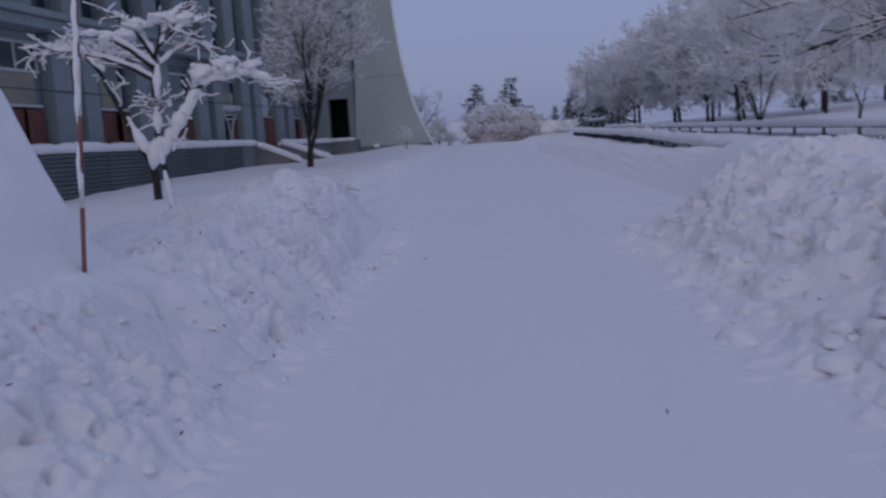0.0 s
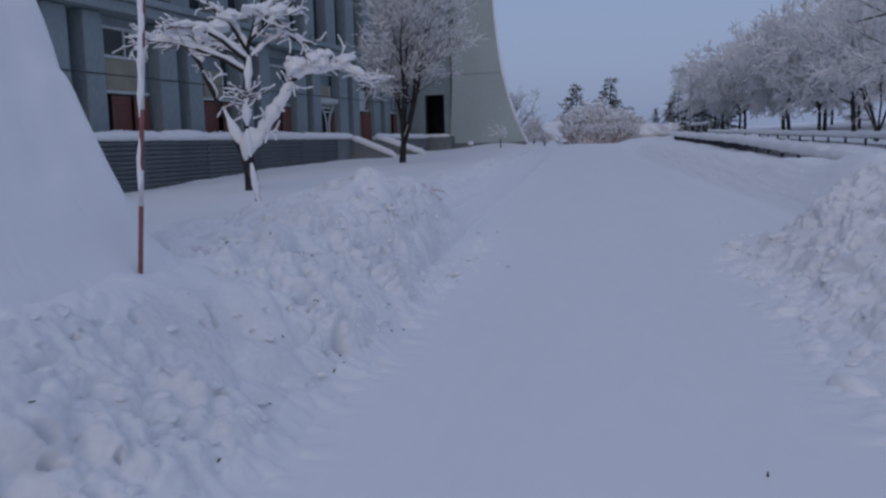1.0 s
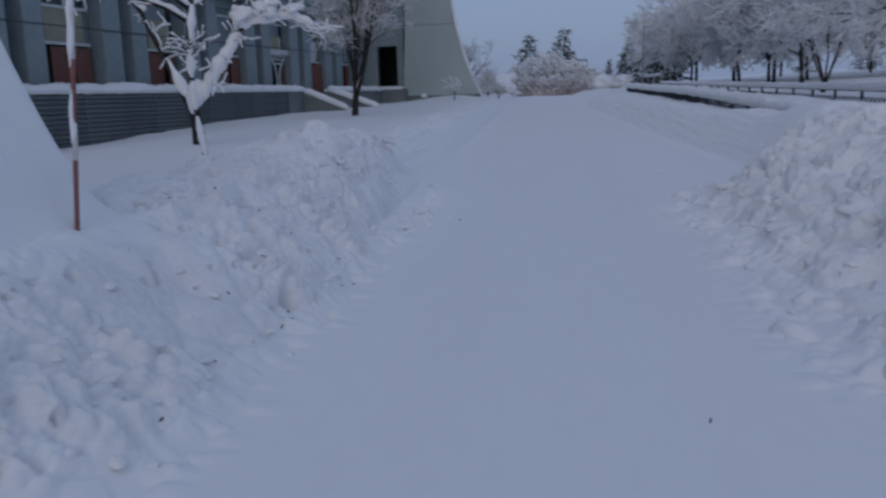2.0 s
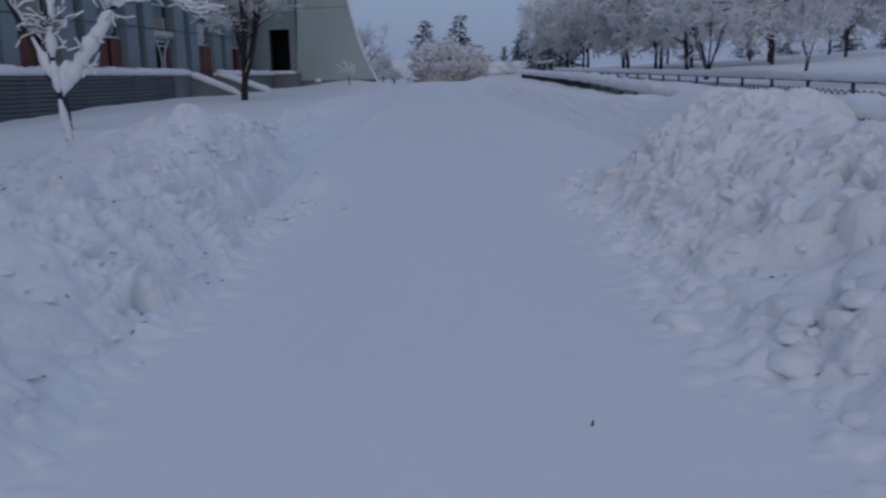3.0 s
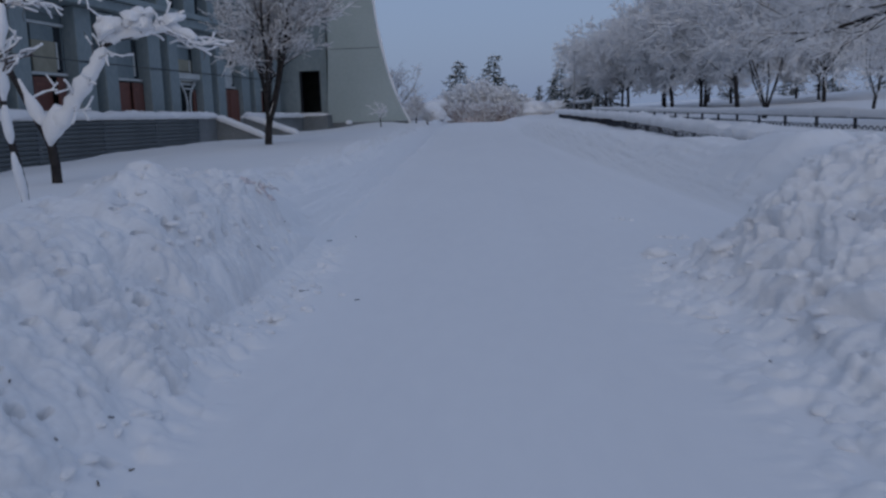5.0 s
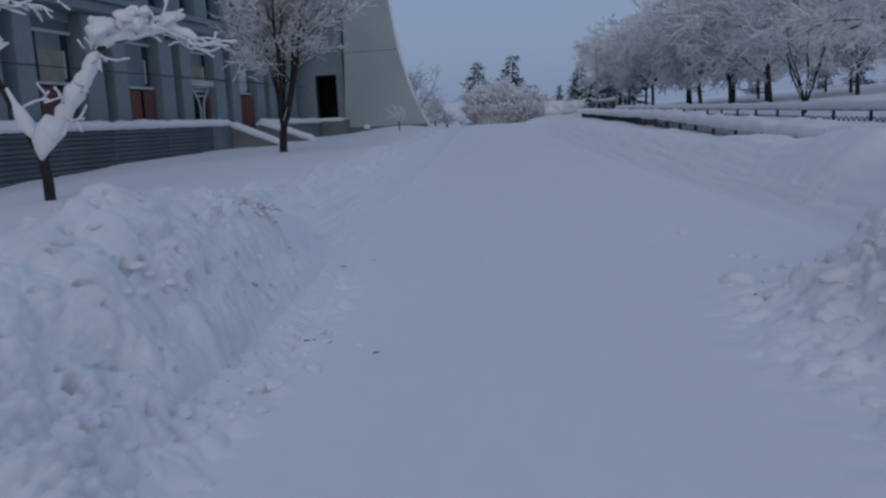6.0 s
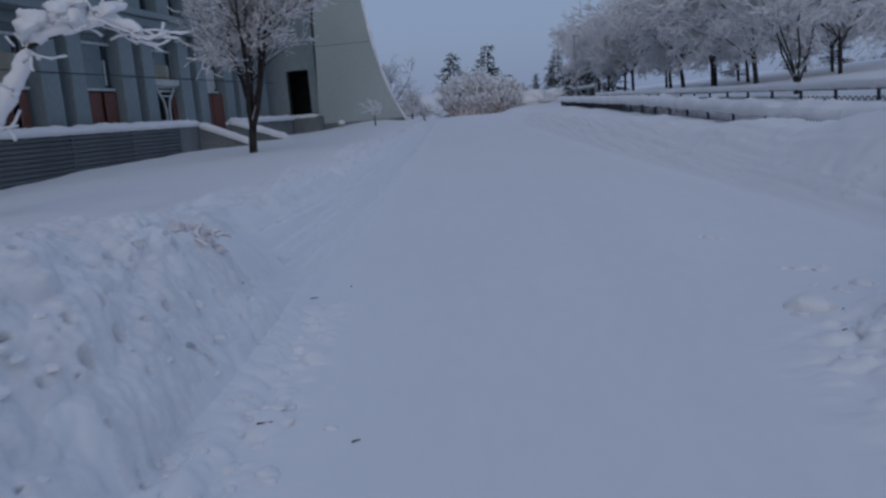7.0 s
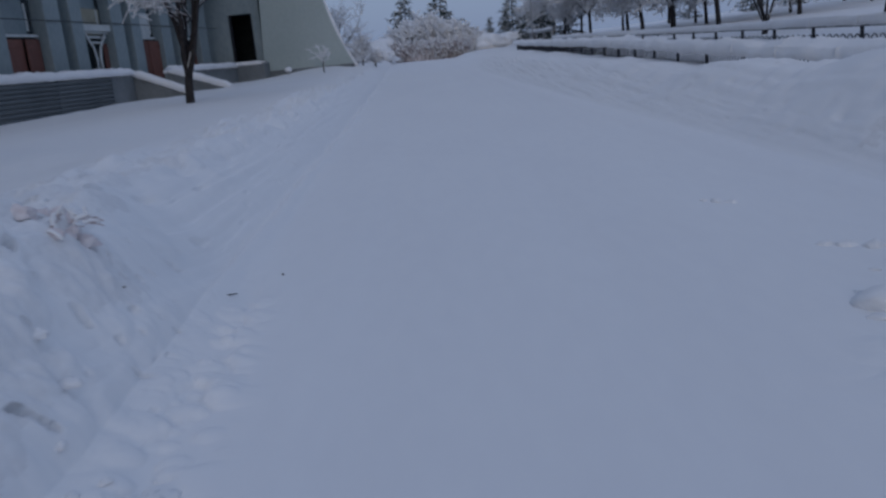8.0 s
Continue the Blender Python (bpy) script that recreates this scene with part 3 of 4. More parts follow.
for y, x0, x1 in ((-11.62, 1.24, 3.40), (-8.0, 1.24, 3.75)):
    part("stair_parapet", sloped_wall("stair_parapet", x0, x1, y - 0.1, y + 0.1, 1.66, 0.78, PLINTH), platform)
    run = math.hypot(x1 - x0 + 0.2, 0.95)
    tilt = math.degrees(math.atan2(-0.88, x1 - x0))
    part("stair_snow", snow_ridge("stair_snow", run, 0.40, 0.24, SNOW, y, 0.2), platform, pose(x0 - 0.05, y, 1.64) @ pose(0, 0, 0, 0, 0, -90) @ pose(0, 0, 0, tilt, 0, 0), "rounded snow along the stair parapet")
for i in range(6):
    part("step", box_mesh("step", 1.04 + 0.36 * i, 1.40 + 0.36 * i, -11.5, -8.12, -0.3, 1.12 - 0.17 * i, SNOW, 0.04), platform, None, "snow-covered step")

slat = box_mesh("slat", 0.0, 0.07, -1.77, 1.77, -0.045, 0.05, SLAT, 0.012)
post = box_mesh("slat_post", 0.0, 0.075, -0.05, 0.05, 0.0, 1.55, SLAT, 0.01)
for k in range(10):
    y = -13.5 - 1.8 - 3.6 * k
    part("slat_post", post, platform, pose(1.232, y + 1.8, 0.05))
    for i in range(11):
        part("slat", slat, platform, pose(1.245, y, 0.10 + 0.142 * i, 0, 14, 0))
part("end_panel", box_mesh("end_panel", 1.232, 1.28, -13.40, -11.55, -0.3, 1.60, PLINTH, 0.01), platform)


# ---------------------------------------------------------------- trees
def branch(p, d, length, r0, r1, bends, wander, rise, rng):
    """One limb as a polyline of (point, radius)."""
    line, q, d = [(p.copy(), r0)], p.copy(), d.normalized()
    for i in range(bends):
        d = (d + Vector((rng.gauss(0, wander), rng.gauss(0, wander), rng.gauss(0, wander) + rise))).normalized()
        q = q + d * (length / bends)
        line.append((q.copy(), r0 + (r1 - r0) * (i + 1) / bends))
    return line


def along(line, f):
    """Point and heading at the share f of a limb."""
    s = f * (len(line) - 1)
    i = min(int(s), len(line) - 2)
    a, b = line[i][0], line[i + 1][0]
    return a + (b - a) * (s - i), (b - a).normalized(), line[i][1]


def sprout(line, count, spread, rng, start=0.3):
    """Places and headings for side branches."""
    for i in range(count):
        f = start + (1 - start) * (i + rng.random()) / count
        p, d, r = along(line, min(f, 0.999))
        side = Vector((rng.gauss(0, 1), rng.gauss(0, 1), rng.gauss(0, 0.7)))
        side = (side - d * side.dot(d)).normalized()
        yield p, (d + side * spread * rng.uniform(0.7, 1.3)).normalized(), r


def snow_lines(lines, grow, least, rng, share=1.0):
    """Ridges of snow on the limbs that are not too steep."""
    out = []
    for line in lines:
        if rng.random() > share:
            continue
        run = []
        for i, (p, r) in enumerate(line):
            d = (line[min(i + 1, len(line) - 1)][0] - line[max(i - 1, 0)][0]).normalized()
            if abs(d.z) < 0.93:
                w = max(least, r * grow) * rng.uniform(0.7, 1.3)
                run.append((p + Vector((0, 0, r * 0.5 + w * 0.5)), w))
            else:
                if len(run) > 1:
                    out.append(run)
                run = []
        if len(run) > 1:
            out.append(run)
    return out


def build_crown(seed, height, trunk_r, fork, limbs, spread, levels, counts, rise, reach, droop, extra=(), start=0.12, limb_r=0.38):
    """Lines of trunk, limbs and twigs of a broadleaf tree without leaves."""
    rng = random.Random(seed)
    trunk = branch(Vector((0, 0, -0.4)), Vector((rng.gauss(0, 0.05), rng.gauss(0, 0.05), 1)), fork + 0.4, trunk_r, trunk_r * 0.8, 4, 0.05, 0.1, rng)
    heavy, twigs, tips = [trunk], [], []
    current = []
    for i in range(limbs):
        a = 2 * math.pi * (i + rng.random() * 0.6) / limbs
        p, d, r = along(trunk, rng.uniform(0.82, 0.999))
        way = Vector((math.cos(a) * spread, math.sin(a) * spread, 1.0))
        current.append(branch(p, way, height * rng.uniform(0.40, 0.58), trunk_r * limb_r, trunk_r * 0.12, 6, 0.12, rise, rng))
    current += [list(line) for line in extra]
    heavy += current
    size = height * reach
    for level in range(levels):
        nxt = []
        for line in current:
            for p, d, r in sprout(line, counts[level], 0.85, rng, start if level == 0 else 0.2):
                rr = max(0.006, r * 0.5)
                nxt.append(branch(p, d, size * rng.uniform(0.6, 1.25), rr, max(0.004, rr * 0.4), 4 if level < levels - 1 else 2, 0.18, rise * 0.6 - droop, rng))
        (heavy if level == 0 else tips if level == levels - 1 else twigs).extend(nxt)
        current, size = nxt, size * 0.60
    return heavy, twigs, tips, rng


def make_tree(name, label, seed, height, trunk_r, fork, limbs, spread, counts, rise, reach, least, group="", sides=4, share=1.0, grow=1.0, droop=0.0, extra=(), start=0.12, limb_r=0.38, twig=None):
    heavy, twigs, tips, rng = build_crown(seed, height, trunk_r, fork, limbs, spread, len(counts), counts, rise, reach, droop, extra, start, limb_r)
    limbs += len(extra)
    if share < 1:
        twigs = twigs + tips
    ob = thing(name, label, "tree", group=group)
    part("trunk", data_mesh("trunk", *tubes(heavy[:1], 9), BARK, True), ob)
    for line in heavy[1:1 + limbs]:
        part("limb", data_mesh("limb", *tubes([line], 6), BARK, True), ob)
    tagged(part("branch_mass", data_mesh("branch_mass", *tubes(heavy[1 + limbs:], 4), BARK, True), ob), kind="stuff")
    tagged(part("twig_mass", data_mesh("twig_mass", *tubes(twigs, 3), twig or TWIG), ob), kind="stuff")
    lying = snow_lines(heavy[1:], 0.85, least * 1.3, rng) + snow_lines(twigs, grow, least, rng, share) + (snow_lines(tips, grow, least * 0.85, rng) if share == 1 else [])
    tagged(part("crown_snow", data_mesh("crown_snow", *tubes(lying, sides), RIME, True), ob, None, "white snow lying on every twig"), kind="stuff")
    return ob


def stand(ob, x, y, turn=0.0, size=1.0, sink=0.05):
    ob.matrix_world = pose(x, y, ground_z(x, y) - sink, 0, 0, turn) @ Matrix.Diagonal((size, size, size, 1))
    return ob


# park trees beyond the railing
kinds = [make_tree("park_tree", "bare park tree thickly covered in snow behind the railing", 11 + k, 8.8, 0.125, 2.0, 7, 0.80, (6, 5, 5, 5), 0.035, 0.23, 0.028, "snowy park trees", sides=3, share=0.9, grow=1.4, droop=0.035, twig=FROSTED) for k in range(4)]
spots = [(14.6, 57.2, 0), (10.8, 49.5, 1), (10.4, 61.0, 2), (9.6, 66.0, 3), (12.2, 42.5, 1), (13.0, 52.0, 2), (11.5, 70.0, 0), (14.0, 66.0, 3), (17.5, 60.0, 1), (21.5, 56.0, 2),
         (20.0, 70.0, 0), (23.6, 62.0, 3), (26.5, 74.0, 1), (31.0, 66.0, 2), (16.0, 76.0, 0), (36.0, 80.0, 3), (11.0, 80.0, 2), (22.0, 84.0, 1), (42.0, 74.0, 0)]
used = set()
spot_rng = random.Random(5)
for x, y, k in spots:
    turn, size = spot_rng.uniform(0, 360), spot_rng.uniform(0.88, 1.10) * (0.78 + 0.22 * float(smooth(9.0, 15.0, x)))
    if k not in used:
        used.add(k)
        stand(kinds[k], x, y, turn, size)
    else:
        c = copy_thing(kinds[k], Matrix.Identity(4))
        stand(c, x, y, turn, size)

# the near park tree whose limbs reach over the picture from the side
V = Vector
reaching = ([(V((0, 0, 1.90)), 0.12), (V((-1.3, 0.1, 2.20)), 0.10), (V((-2.6, 0.2, 2.35)), 0.085), (V((-3.8, 0.3, 2.50)), 0.06), (V((-4.8, 0.3, 2.20)), 0.045), (V((-5.8, 0.2, 1.90)), 0.02)],
            [(V((0, 0, 2.10)), 0.11), (V((-1.0, -0.9, 2.65)), 0.09), (V((-2.4, -1.5, 3.05)), 0.07), (V((-3.8, -1.9, 3.40)), 0.05), (V((-5.2, -2.0, 3.15)), 0.02)],
            [(V((0, 0, 2.10)), 0.11), (V((-1.2, 1.2, 2.75)), 0.09), (V((-2.8, 2.2, 3.35)), 0.07), (V((-4.4, 2.9, 3.75)), 0.045), (V((-5.9, 3.2, 3.45)), 0.02)],
            [(V((0, 0, 2.00)), 0.10), (V((-1.2, -0.5, 2.10)), 0.085), (V((-2.5, -1.0, 2.40)), 0.065), (V((-3.7, -1.3, 2.65)), 0.045), (V((-4.9, -1.6, 2.40)), 0.018)],
            [(V((0, 0, 2.20)), 0.10), (V((-1.1, 0.5, 3.05)), 0.085), (V((-2.5, 0.8, 3.75)), 0.065), (V((-4.0, 0.9, 4.35)), 0.045), (V((-5.6, 0.8, 4.25)), 0.018)],
            [(V((0, 0, 2.00)), 0.09), (V((-1.4, 0.9, 2.35)), 0.075), (V((-2.9, 1.6, 2.65)), 0.055), (V((-4.3, 2.0, 2.90)), 0.035), (V((-5.4, 2.2, 2.65)), 0.016)])
stand(make_tree("park_tree", "large snowy tree with long dark spreading limbs", 31, 10.5, 0.26, 2.0, 6, 1.3, (6, 6, 5, 5), 0.02, 0.15, 0.009, "snowy park trees", extra=reaching), 13.0, 22.0, 0, 1.0)
# many-stemmed tree close behind the railing
stand(make_tree("stemmed_tree", "many-stemmed snowy tree close behind the railing", 35, 7.6, 0.10, 0.35, 6, 0.34, (5, 5, 5, 5), 0.05, 0.22, 0.018, sides=3, start=0.38), 10.0, 32.5, 15, 1.0)
# slender tree behind the railing
stand(make_tree("young_tree", "slender forked young tree with light snow", 37, 5.5, 0.07, 0.7, 3, 0.45, (4, 4, 4, 4), 0.08, 0.24, 0.010), 13.9, 33.0, 80, 1.0)

# upright tree beside the stair
stand(make_tree("stair_tree", "upright vase-shaped tree full of snowy twigs beside the stair", 43, 8.2, 0.14, 0.8, 6, 0.24, (6, 6, 5, 4), 0.09, 0.19, 0.011, share=0.85, start=0.30, limb_r=0.68), -7.0, 30.9, 10, 1.0)

# trees and shrubs behind the end wall
for x, y, seed, h in ((-6.2, 64.0, 51, 4.6), (-5.0, 57.0, 59, 3.8)):
    stand(make_tree("bare_tree", "small bare tree dusted with snow behind the end wall", seed, h, 0.10, 0.8, 5, 0.5, (4, 4, 4), 0.06, 0.26, 0.016, share=0.5), x, y, 20, 1.0)
for lx, ly, seed, h in ((7.75, 1.9, 63, 2.0), (8.3, 2.6, 65, 1.2)):
    q = Matrix(HALL) @ Vector((lx, ly, 0))
    stand(make_tree("wall_shrub", "dark leafless shrub laden with snow at the end wall's foot", seed, h, 0.05, 0.25, 6, 0.45, (5, 5, 4), 0.03, 0.26, 0.020, "shrubs at the wall's foot", share=0.6), q.x, q.y, seed * 20, 1.0)
small = Matrix(HALL) @ Vector((6.75, -3.0, 0))
stand(make_tree("sapling", "small snowy sapling in front of the concrete end wall", 61, 1.55, 0.035, 0.55, 4, 0.8, (4, 4), 0.04, 0.24, 0.014), small.x, small.y, 0, 1.0)


# conifers far behind the end of the lane
def make_conifer(name, label, seed, height, width, group="", bare=0.0):
    rng = random.Random(seed)
    ob = thing(name, label, "tree", group=group)
    part("trunk", data_mesh("trunk", *tubes([[(Vector((0, 0, -0.3)), height * 0.018), (Vector((0.05, 0, height * 0.6)), height * 0.011), (Vector((0.1, 0.05, height)), 0.02)]], 7), BARK, True), ob)
    boughs, needles, caps = [], [], []
    tiers = int(height * 2.2)
    for t in range(tiers):
        f = bare + (1 - bare) * t / tiers
        z = height * f
        r = width * 0.5 * (1 - f) ** 0.55 * rng.uniform(0.5, 1.15) + 0.12
        for i in range(rng.randint(4, 6)):
            if rng.random() < 0.14:
                continue
            a = rng.uniform(0, 2 * math.pi)
            rr = r * rng.uniform(0.6, 1.1)
            line = branch(Vector((0.05, 0, z)), Vector((math.cos(a), math.sin(a), rng.uniform(-0.05, 0.3))), rr, 0.03, 0.012, 4, 0.10, -0.06, rng)
            boughs.append(line)
            for p, d, q in sprout(line, max(4, int(rr * 6)), 0.9, rng, 0.15):
                s = rng.uniform(0.25, 0.5)
                side = branch(p, Vector((d.x, d.y, d.z - 0.15)), s * 1.5, s * 0.28, s * 0.10, 2, 0.2, -0.1, rng)
                needles.append(side)
                if rng.random() < 0.40:
                    caps.append([(q2 + Vector((0, 0, r2 * 0.95)), r2 * 0.75) for q2, r2 in side])
    tagged(part("bough_mass", data_mesh("bough_mass", *tubes(boughs, 4), BARK), ob), kind="stuff")
    tagged(part("needle_mass", data_mesh("needle_mass", *tubes(needles, 4, flat=0.6), NEEDLE), ob), kind="stuff")
    tagged(part("bough_snow", data_mesh("bough_snow", *tubes(caps, 4, flat=0.6), RIME, True), ob, None, "patches of white snow"), kind="stuff")
    return ob


pine_a = make_conifer("conifer", "dark snow-patched conifer far behind the lane", 71, 9.2, 8.5, "far conifers")
stand(pine_a, 2.3, 120, 0, 0.93)
pine_b = make_conifer("conifer", "dark snow-patched conifer far behind the lane", 73, 8.4, 7.0, "far conifers")
stand(pine_b, -2.4, 120, 0, 0.93)
for x, y, s, src in ((8.4, 74, 0.42, pine_a), (9.6, 77, 0.44, pine_b), (7.6, 86, 0.36, pine_b), (11.2, 74, 0.36, pine_a), (9.6, 100, 0.55, pine_a), (12.2, 98, 0.45, pine_b), (7.4, 103, 0.32, pine_b), (13.8, 104, 0.42, pine_a), (33, 93, 0.42, pine_a), (38.5, 96, 0.5, pine_b), (44.5, 95, 0.48, pine_a), (52, 99, 0.55, pine_b), (48, 92, 0.36, pine_a), (28, 97, 0.4, pine_b), (60, 104, 0.6, pine_a)):
    stand(copy_thing(src, Matrix.Identity(4)), x, y, x * 37, s * 1.05)

# the far edge of the park: low dark brush and snowy twigs
rng = random.Random(81)
brush, brush_snow = [], []
for i in range(220):
    x = rng.uniform(34, 95)
    y = 98 + rng.uniform(-3, 6)
    z = ground_z(x, y)
    line = branch(Vector((x, y, z - 0.1)), Vector((rng.gauss(0, 0.6), rng.gauss(0, 0.6), 1)), rng.uniform(0.4, 1.3), 0.05, 0.02, 3, 0.3, 0.0, rng)
    brush.append(line)
    brush_snow += [[(p + Vector((0, 0, 0.07)), 0.085) for p, r in line[1:]]]
wood = thing("far_brush", "low dark brush with snow along the far edge of the park", "brush", kind="stuff", me=data_mesh("far_brush", *tubes(brush, 4), BARK))
wood_snow = thing("far_brush_snow", "snow lying on the far brush", "snow", kind="stuff", me=data_mesh("far_brush_snow", *tubes(brush_snow, 4), RIME))


# ---------------------------------------------------------------- two small trees on the lawn, loaded with snow
def limb_pad(line, k):
    """A thick uneven pad of snow along a limb."""
    fine = []
    for i in range(25):
        p, d, r = along(line, min(0.999, i / 24))
        w = max(0.035, r * k) * (1 + 0.75 * noise.noise((i * 0.42, k * 3, line[0][0].x * 5)))
        taper = min(1.0, 0.4 + min(i, 24 - i) * 0.2)
        fine.append((p + Vector((0, 0, r * 0.6 + w * 0.55)) + Vector((0.03, 0, 0)) * k, w * taper))
    return fine


def lump_cluster(size, squash, seed, rng):
    """Several rounded lumps of snow grown together."""
    bm = bmesh.new()
    for j in range(6):
        piece = lump_mesh("snow_pad", size * rng.uniform(0.5, 0.85), SNOW, seed + 3.1 * j, squash * rng.uniform(0.85, 1.2), 3, 0.45)
        piece.transform(pose(rng.gauss(0, size * 0.62), rng.gauss(0, size * 0.4), rng.gauss(0, size * 0.22), rng.uniform(-25, 25), rng.uniform(-25, 25), rng.uniform(0, 360)))
        bm.from_mesh(piece)
        bpy.data.meshes.remove(piece)
    me = bpy.data.meshes.new("snow_pad")
    bm.to_mesh(me)
    bm.free()
    me.materials.append(SNOW)
    me.polygons.foreach_set("use_smooth", [True] * len(me.polygons))
    return me


def laden_tree(label, seed, trunk, limbs, shoot_counts, pads, lumps, place, reach):
    """A small tree built limb by limb, with shoots, pads and lumps of snow."""
    rng = random.Random(seed)
    shoots = []
    for line, count in zip(limbs, shoot_counts):
        for p, d, r in sprout(line, count, 1.1, rng, 0.30):
            shoots.append(branch(p, Vector((d.x, d.y, d.z * 0.4 + 0.1)), rng.uniform(0.45, 1.0) * reach, 0.012, 0.006, 4, 0.22, 0.0, rng))
    for line in list(shoots):
        for p, d, r in sprout(line, 2, 1.0, rng, 0.4):
            shoots.append(branch(p, d, rng.uniform(0.22, 0.5) * reach, 0.007, 0.004, 3, 0.25, 0.0, rng))
    ob = thing("snowy_tree", label, "tree", place, "snow-laden trees on the lawn")
    part("trunk", data_mesh("trunk", *tubes([trunk], 10), BARK, True), ob)
    for line in limbs:
        part("limb", data_mesh("limb", *tubes([line], 8), BARK, True), ob)
    tagged(part("shoot_mass", data_mesh("shoot_mass", *tubes(shoots, 4), TWIG, True), ob), kind="stuff")
    tagged(part("shoot_snow", data_mesh("shoot_snow", *tubes(snow_lines(shoots, 1.3, 0.019 * reach / 0.7, rng, 0.95), 6), SNOW, True), ob, None, "white snow along the shoots"), kind="stuff")
    for pad in pads:
        part("limb_snow", data_mesh("limb_snow", *tubes([pad], 8), SNOW, True), ob, None, "thick white pad of snow")
    for n, (x, y, z, size, q) in enumerate(lumps):
        part("snow_pad", lump_cluster(size, q, 5.0 + n, rng), ob, pose(x, y, z, 0, 0, n * 40))
    return ob


def limb_line(*points):
    """A limb from (x, y, z, radius) points."""
    return [(Vector(q[:3]), q[3]) for q in points]


# the pruned tree by the louvred wall
left = limb_line((-0.08, 0, 0.72, 0.075), (-0.32, 0.05, 1.15, 0.06), (-0.55, 0.0, 1.7, 0.05), (-0.78, -0.05, 2.25, 0.046), (-0.92, 0, 2.55, 0.042))
left_up = limb_line((-0.92, 0, 2.55, 0.04), (-1.05, 0.1, 2.75, 0.034), (-0.75, 0.1, 2.92, 0.03), (-0.3, 0.15, 2.95, 0.026))
left_out = limb_line((-0.92, 0, 2.55, 0.036), (-1.25, 0, 2.98, 0.03), (-1.7, -0.1, 3.1, 0.025), (-2.1, -0.1, 3.0, 0.018))
right = limb_line((-0.03, 0, 0.62, 0.075), (0.22, -0.1, 0.95, 0.066), (0.55, -0.15, 1.35, 0.058), (0.85, -0.15, 1.75, 0.05), (1.03, -0.15, 2.12, 0.046))
right_out = limb_line((1.03, -0.15, 2.12, 0.044), (1.3, -0.15, 2.24, 0.036), (1.75, -0.2, 2.3, 0.028), (2.15, -0.2, 2.35, 0.022), (2.55, -0.25, 2.15, 0.015))
pads = [limb_pad(line, k) for line, k in ((right, 2.1), (right_out, 2.8), (left_up, 2.0), (left_out, 2.4))]
pads.append(limb_line((-0.08, -0.05, 0.92, 0.05), (-0.14, -0.05, 1.02, 0.10), (-0.22, -0.04, 1.16, 0.125), (-0.29, -0.03, 1.30, 0.10), (-0.36, -0.02, 1.45, 0.045), (-0.46, -0.02, 1.68, 0.025)))
pads.append(limb_line((-0.02, -0.06, 0.58, 0.03), (0.0, -0.06, 0.70, 0.10), (0.05, -0.06, 0.84, 0.18), (0.10, -0.06, 0.98, 0.18), (0.14, -0.05, 1.12, 0.13), (0.18, -0.05, 1.24, 0.07)))
laden_tree("gnarled pruned tree with dark bark and thick clinging snow", 91,
           limb_line((0, 0, -0.4, 0.088), (0.0, 0, 0.25, 0.080), (-0.03, 0, 0.55, 0.076), (-0.10, 0, 0.80, 0.072)),
           [left, left_up, left_out, right, right_out], [4, 10, 12, 8, 17], pads,
           ((1.25, -0.15, 2.42, 0.27, 0.75), (1.75, -0.2, 2.55, 0.24, 0.7), (2.15, -0.2, 2.5, 0.2, 0.7), (-0.75, 0.05, 3.1, 0.22, 0.6)),
           pose(-6.88, 16.5, 0.47), 0.7)

# the slender young tree on the lawn nearer the lane, its trunk crusted with snow
stem = limb_line((0, 0, -0.45, 0.040), (-0.02, 0, 0.2, 0.038), (-0.08, 0, 0.6, 0.036), (-0.12, 0, 1.0, 0.034), (-0.12, 0, 1.35, 0.033), (-0.07, 0, 1.9, 0.030), (-0.02, 0, 2.15, 0.026))
forks = [limb_line((-0.09, 0, 1.72, 0.024), (-0.36, 0.0, 1.90, 0.021), (-0.75, 0.05, 2.06, 0.018), (-1.10, 0.08, 2.16, 0.017), (-1.45, 0.1, 2.14, 0.011)),
         limb_line((-0.07, 0, 1.88, 0.026), (-0.38, -0.1, 2.15, 0.022), (-0.72, -0.12, 2.34, 0.018), (-1.0, -0.2, 2.32, 0.011)),
         limb_line((-0.05, 0, 1.92, 0.026), (0.16, 0.08, 2.12, 0.022), (0.45, 0.1, 2.24, 0.017), (0.74, 0.1, 2.10, 0.010)),
         limb_line((-0.02, 0, 2.12, 0.024), (0.08, 0, 2.45, 0.020), (0.32, 0.08, 2.72, 0.012)),
         limb_line((-0.05, 0, 2.0, 0.024), (-0.28, 0.18, 2.42, 0.019), (-0.58, 0.2, 2.66, 0.012)),
         limb_line((-0.02, 0, 2.14, 0.022), (0.30, -0.14, 2.42, 0.017), (0.66, -0.15, 2.50, 0.010))]
pads = [limb_pad(line, 1.5) for line in forks]
for a, b, w in ((-0.05, 0.52, 0.044), (0.60, 0.98, 0.046), (1.02, 1.42, 0.054), (1.50, 1.95, 0.040)):
    pads.append([(Vector((0.015 + along(stem, (z + 0.45) / 2.6)[0].x, -0.022, z)), w * (0.45 + 0.75 * math.sin(math.pi * (z - a) / (b - a))) * (1 + 0.4 * noise.noise((z * 9, a, 1.0)))) for z in [a + (b - a) * i / 10 for i in range(11)]])
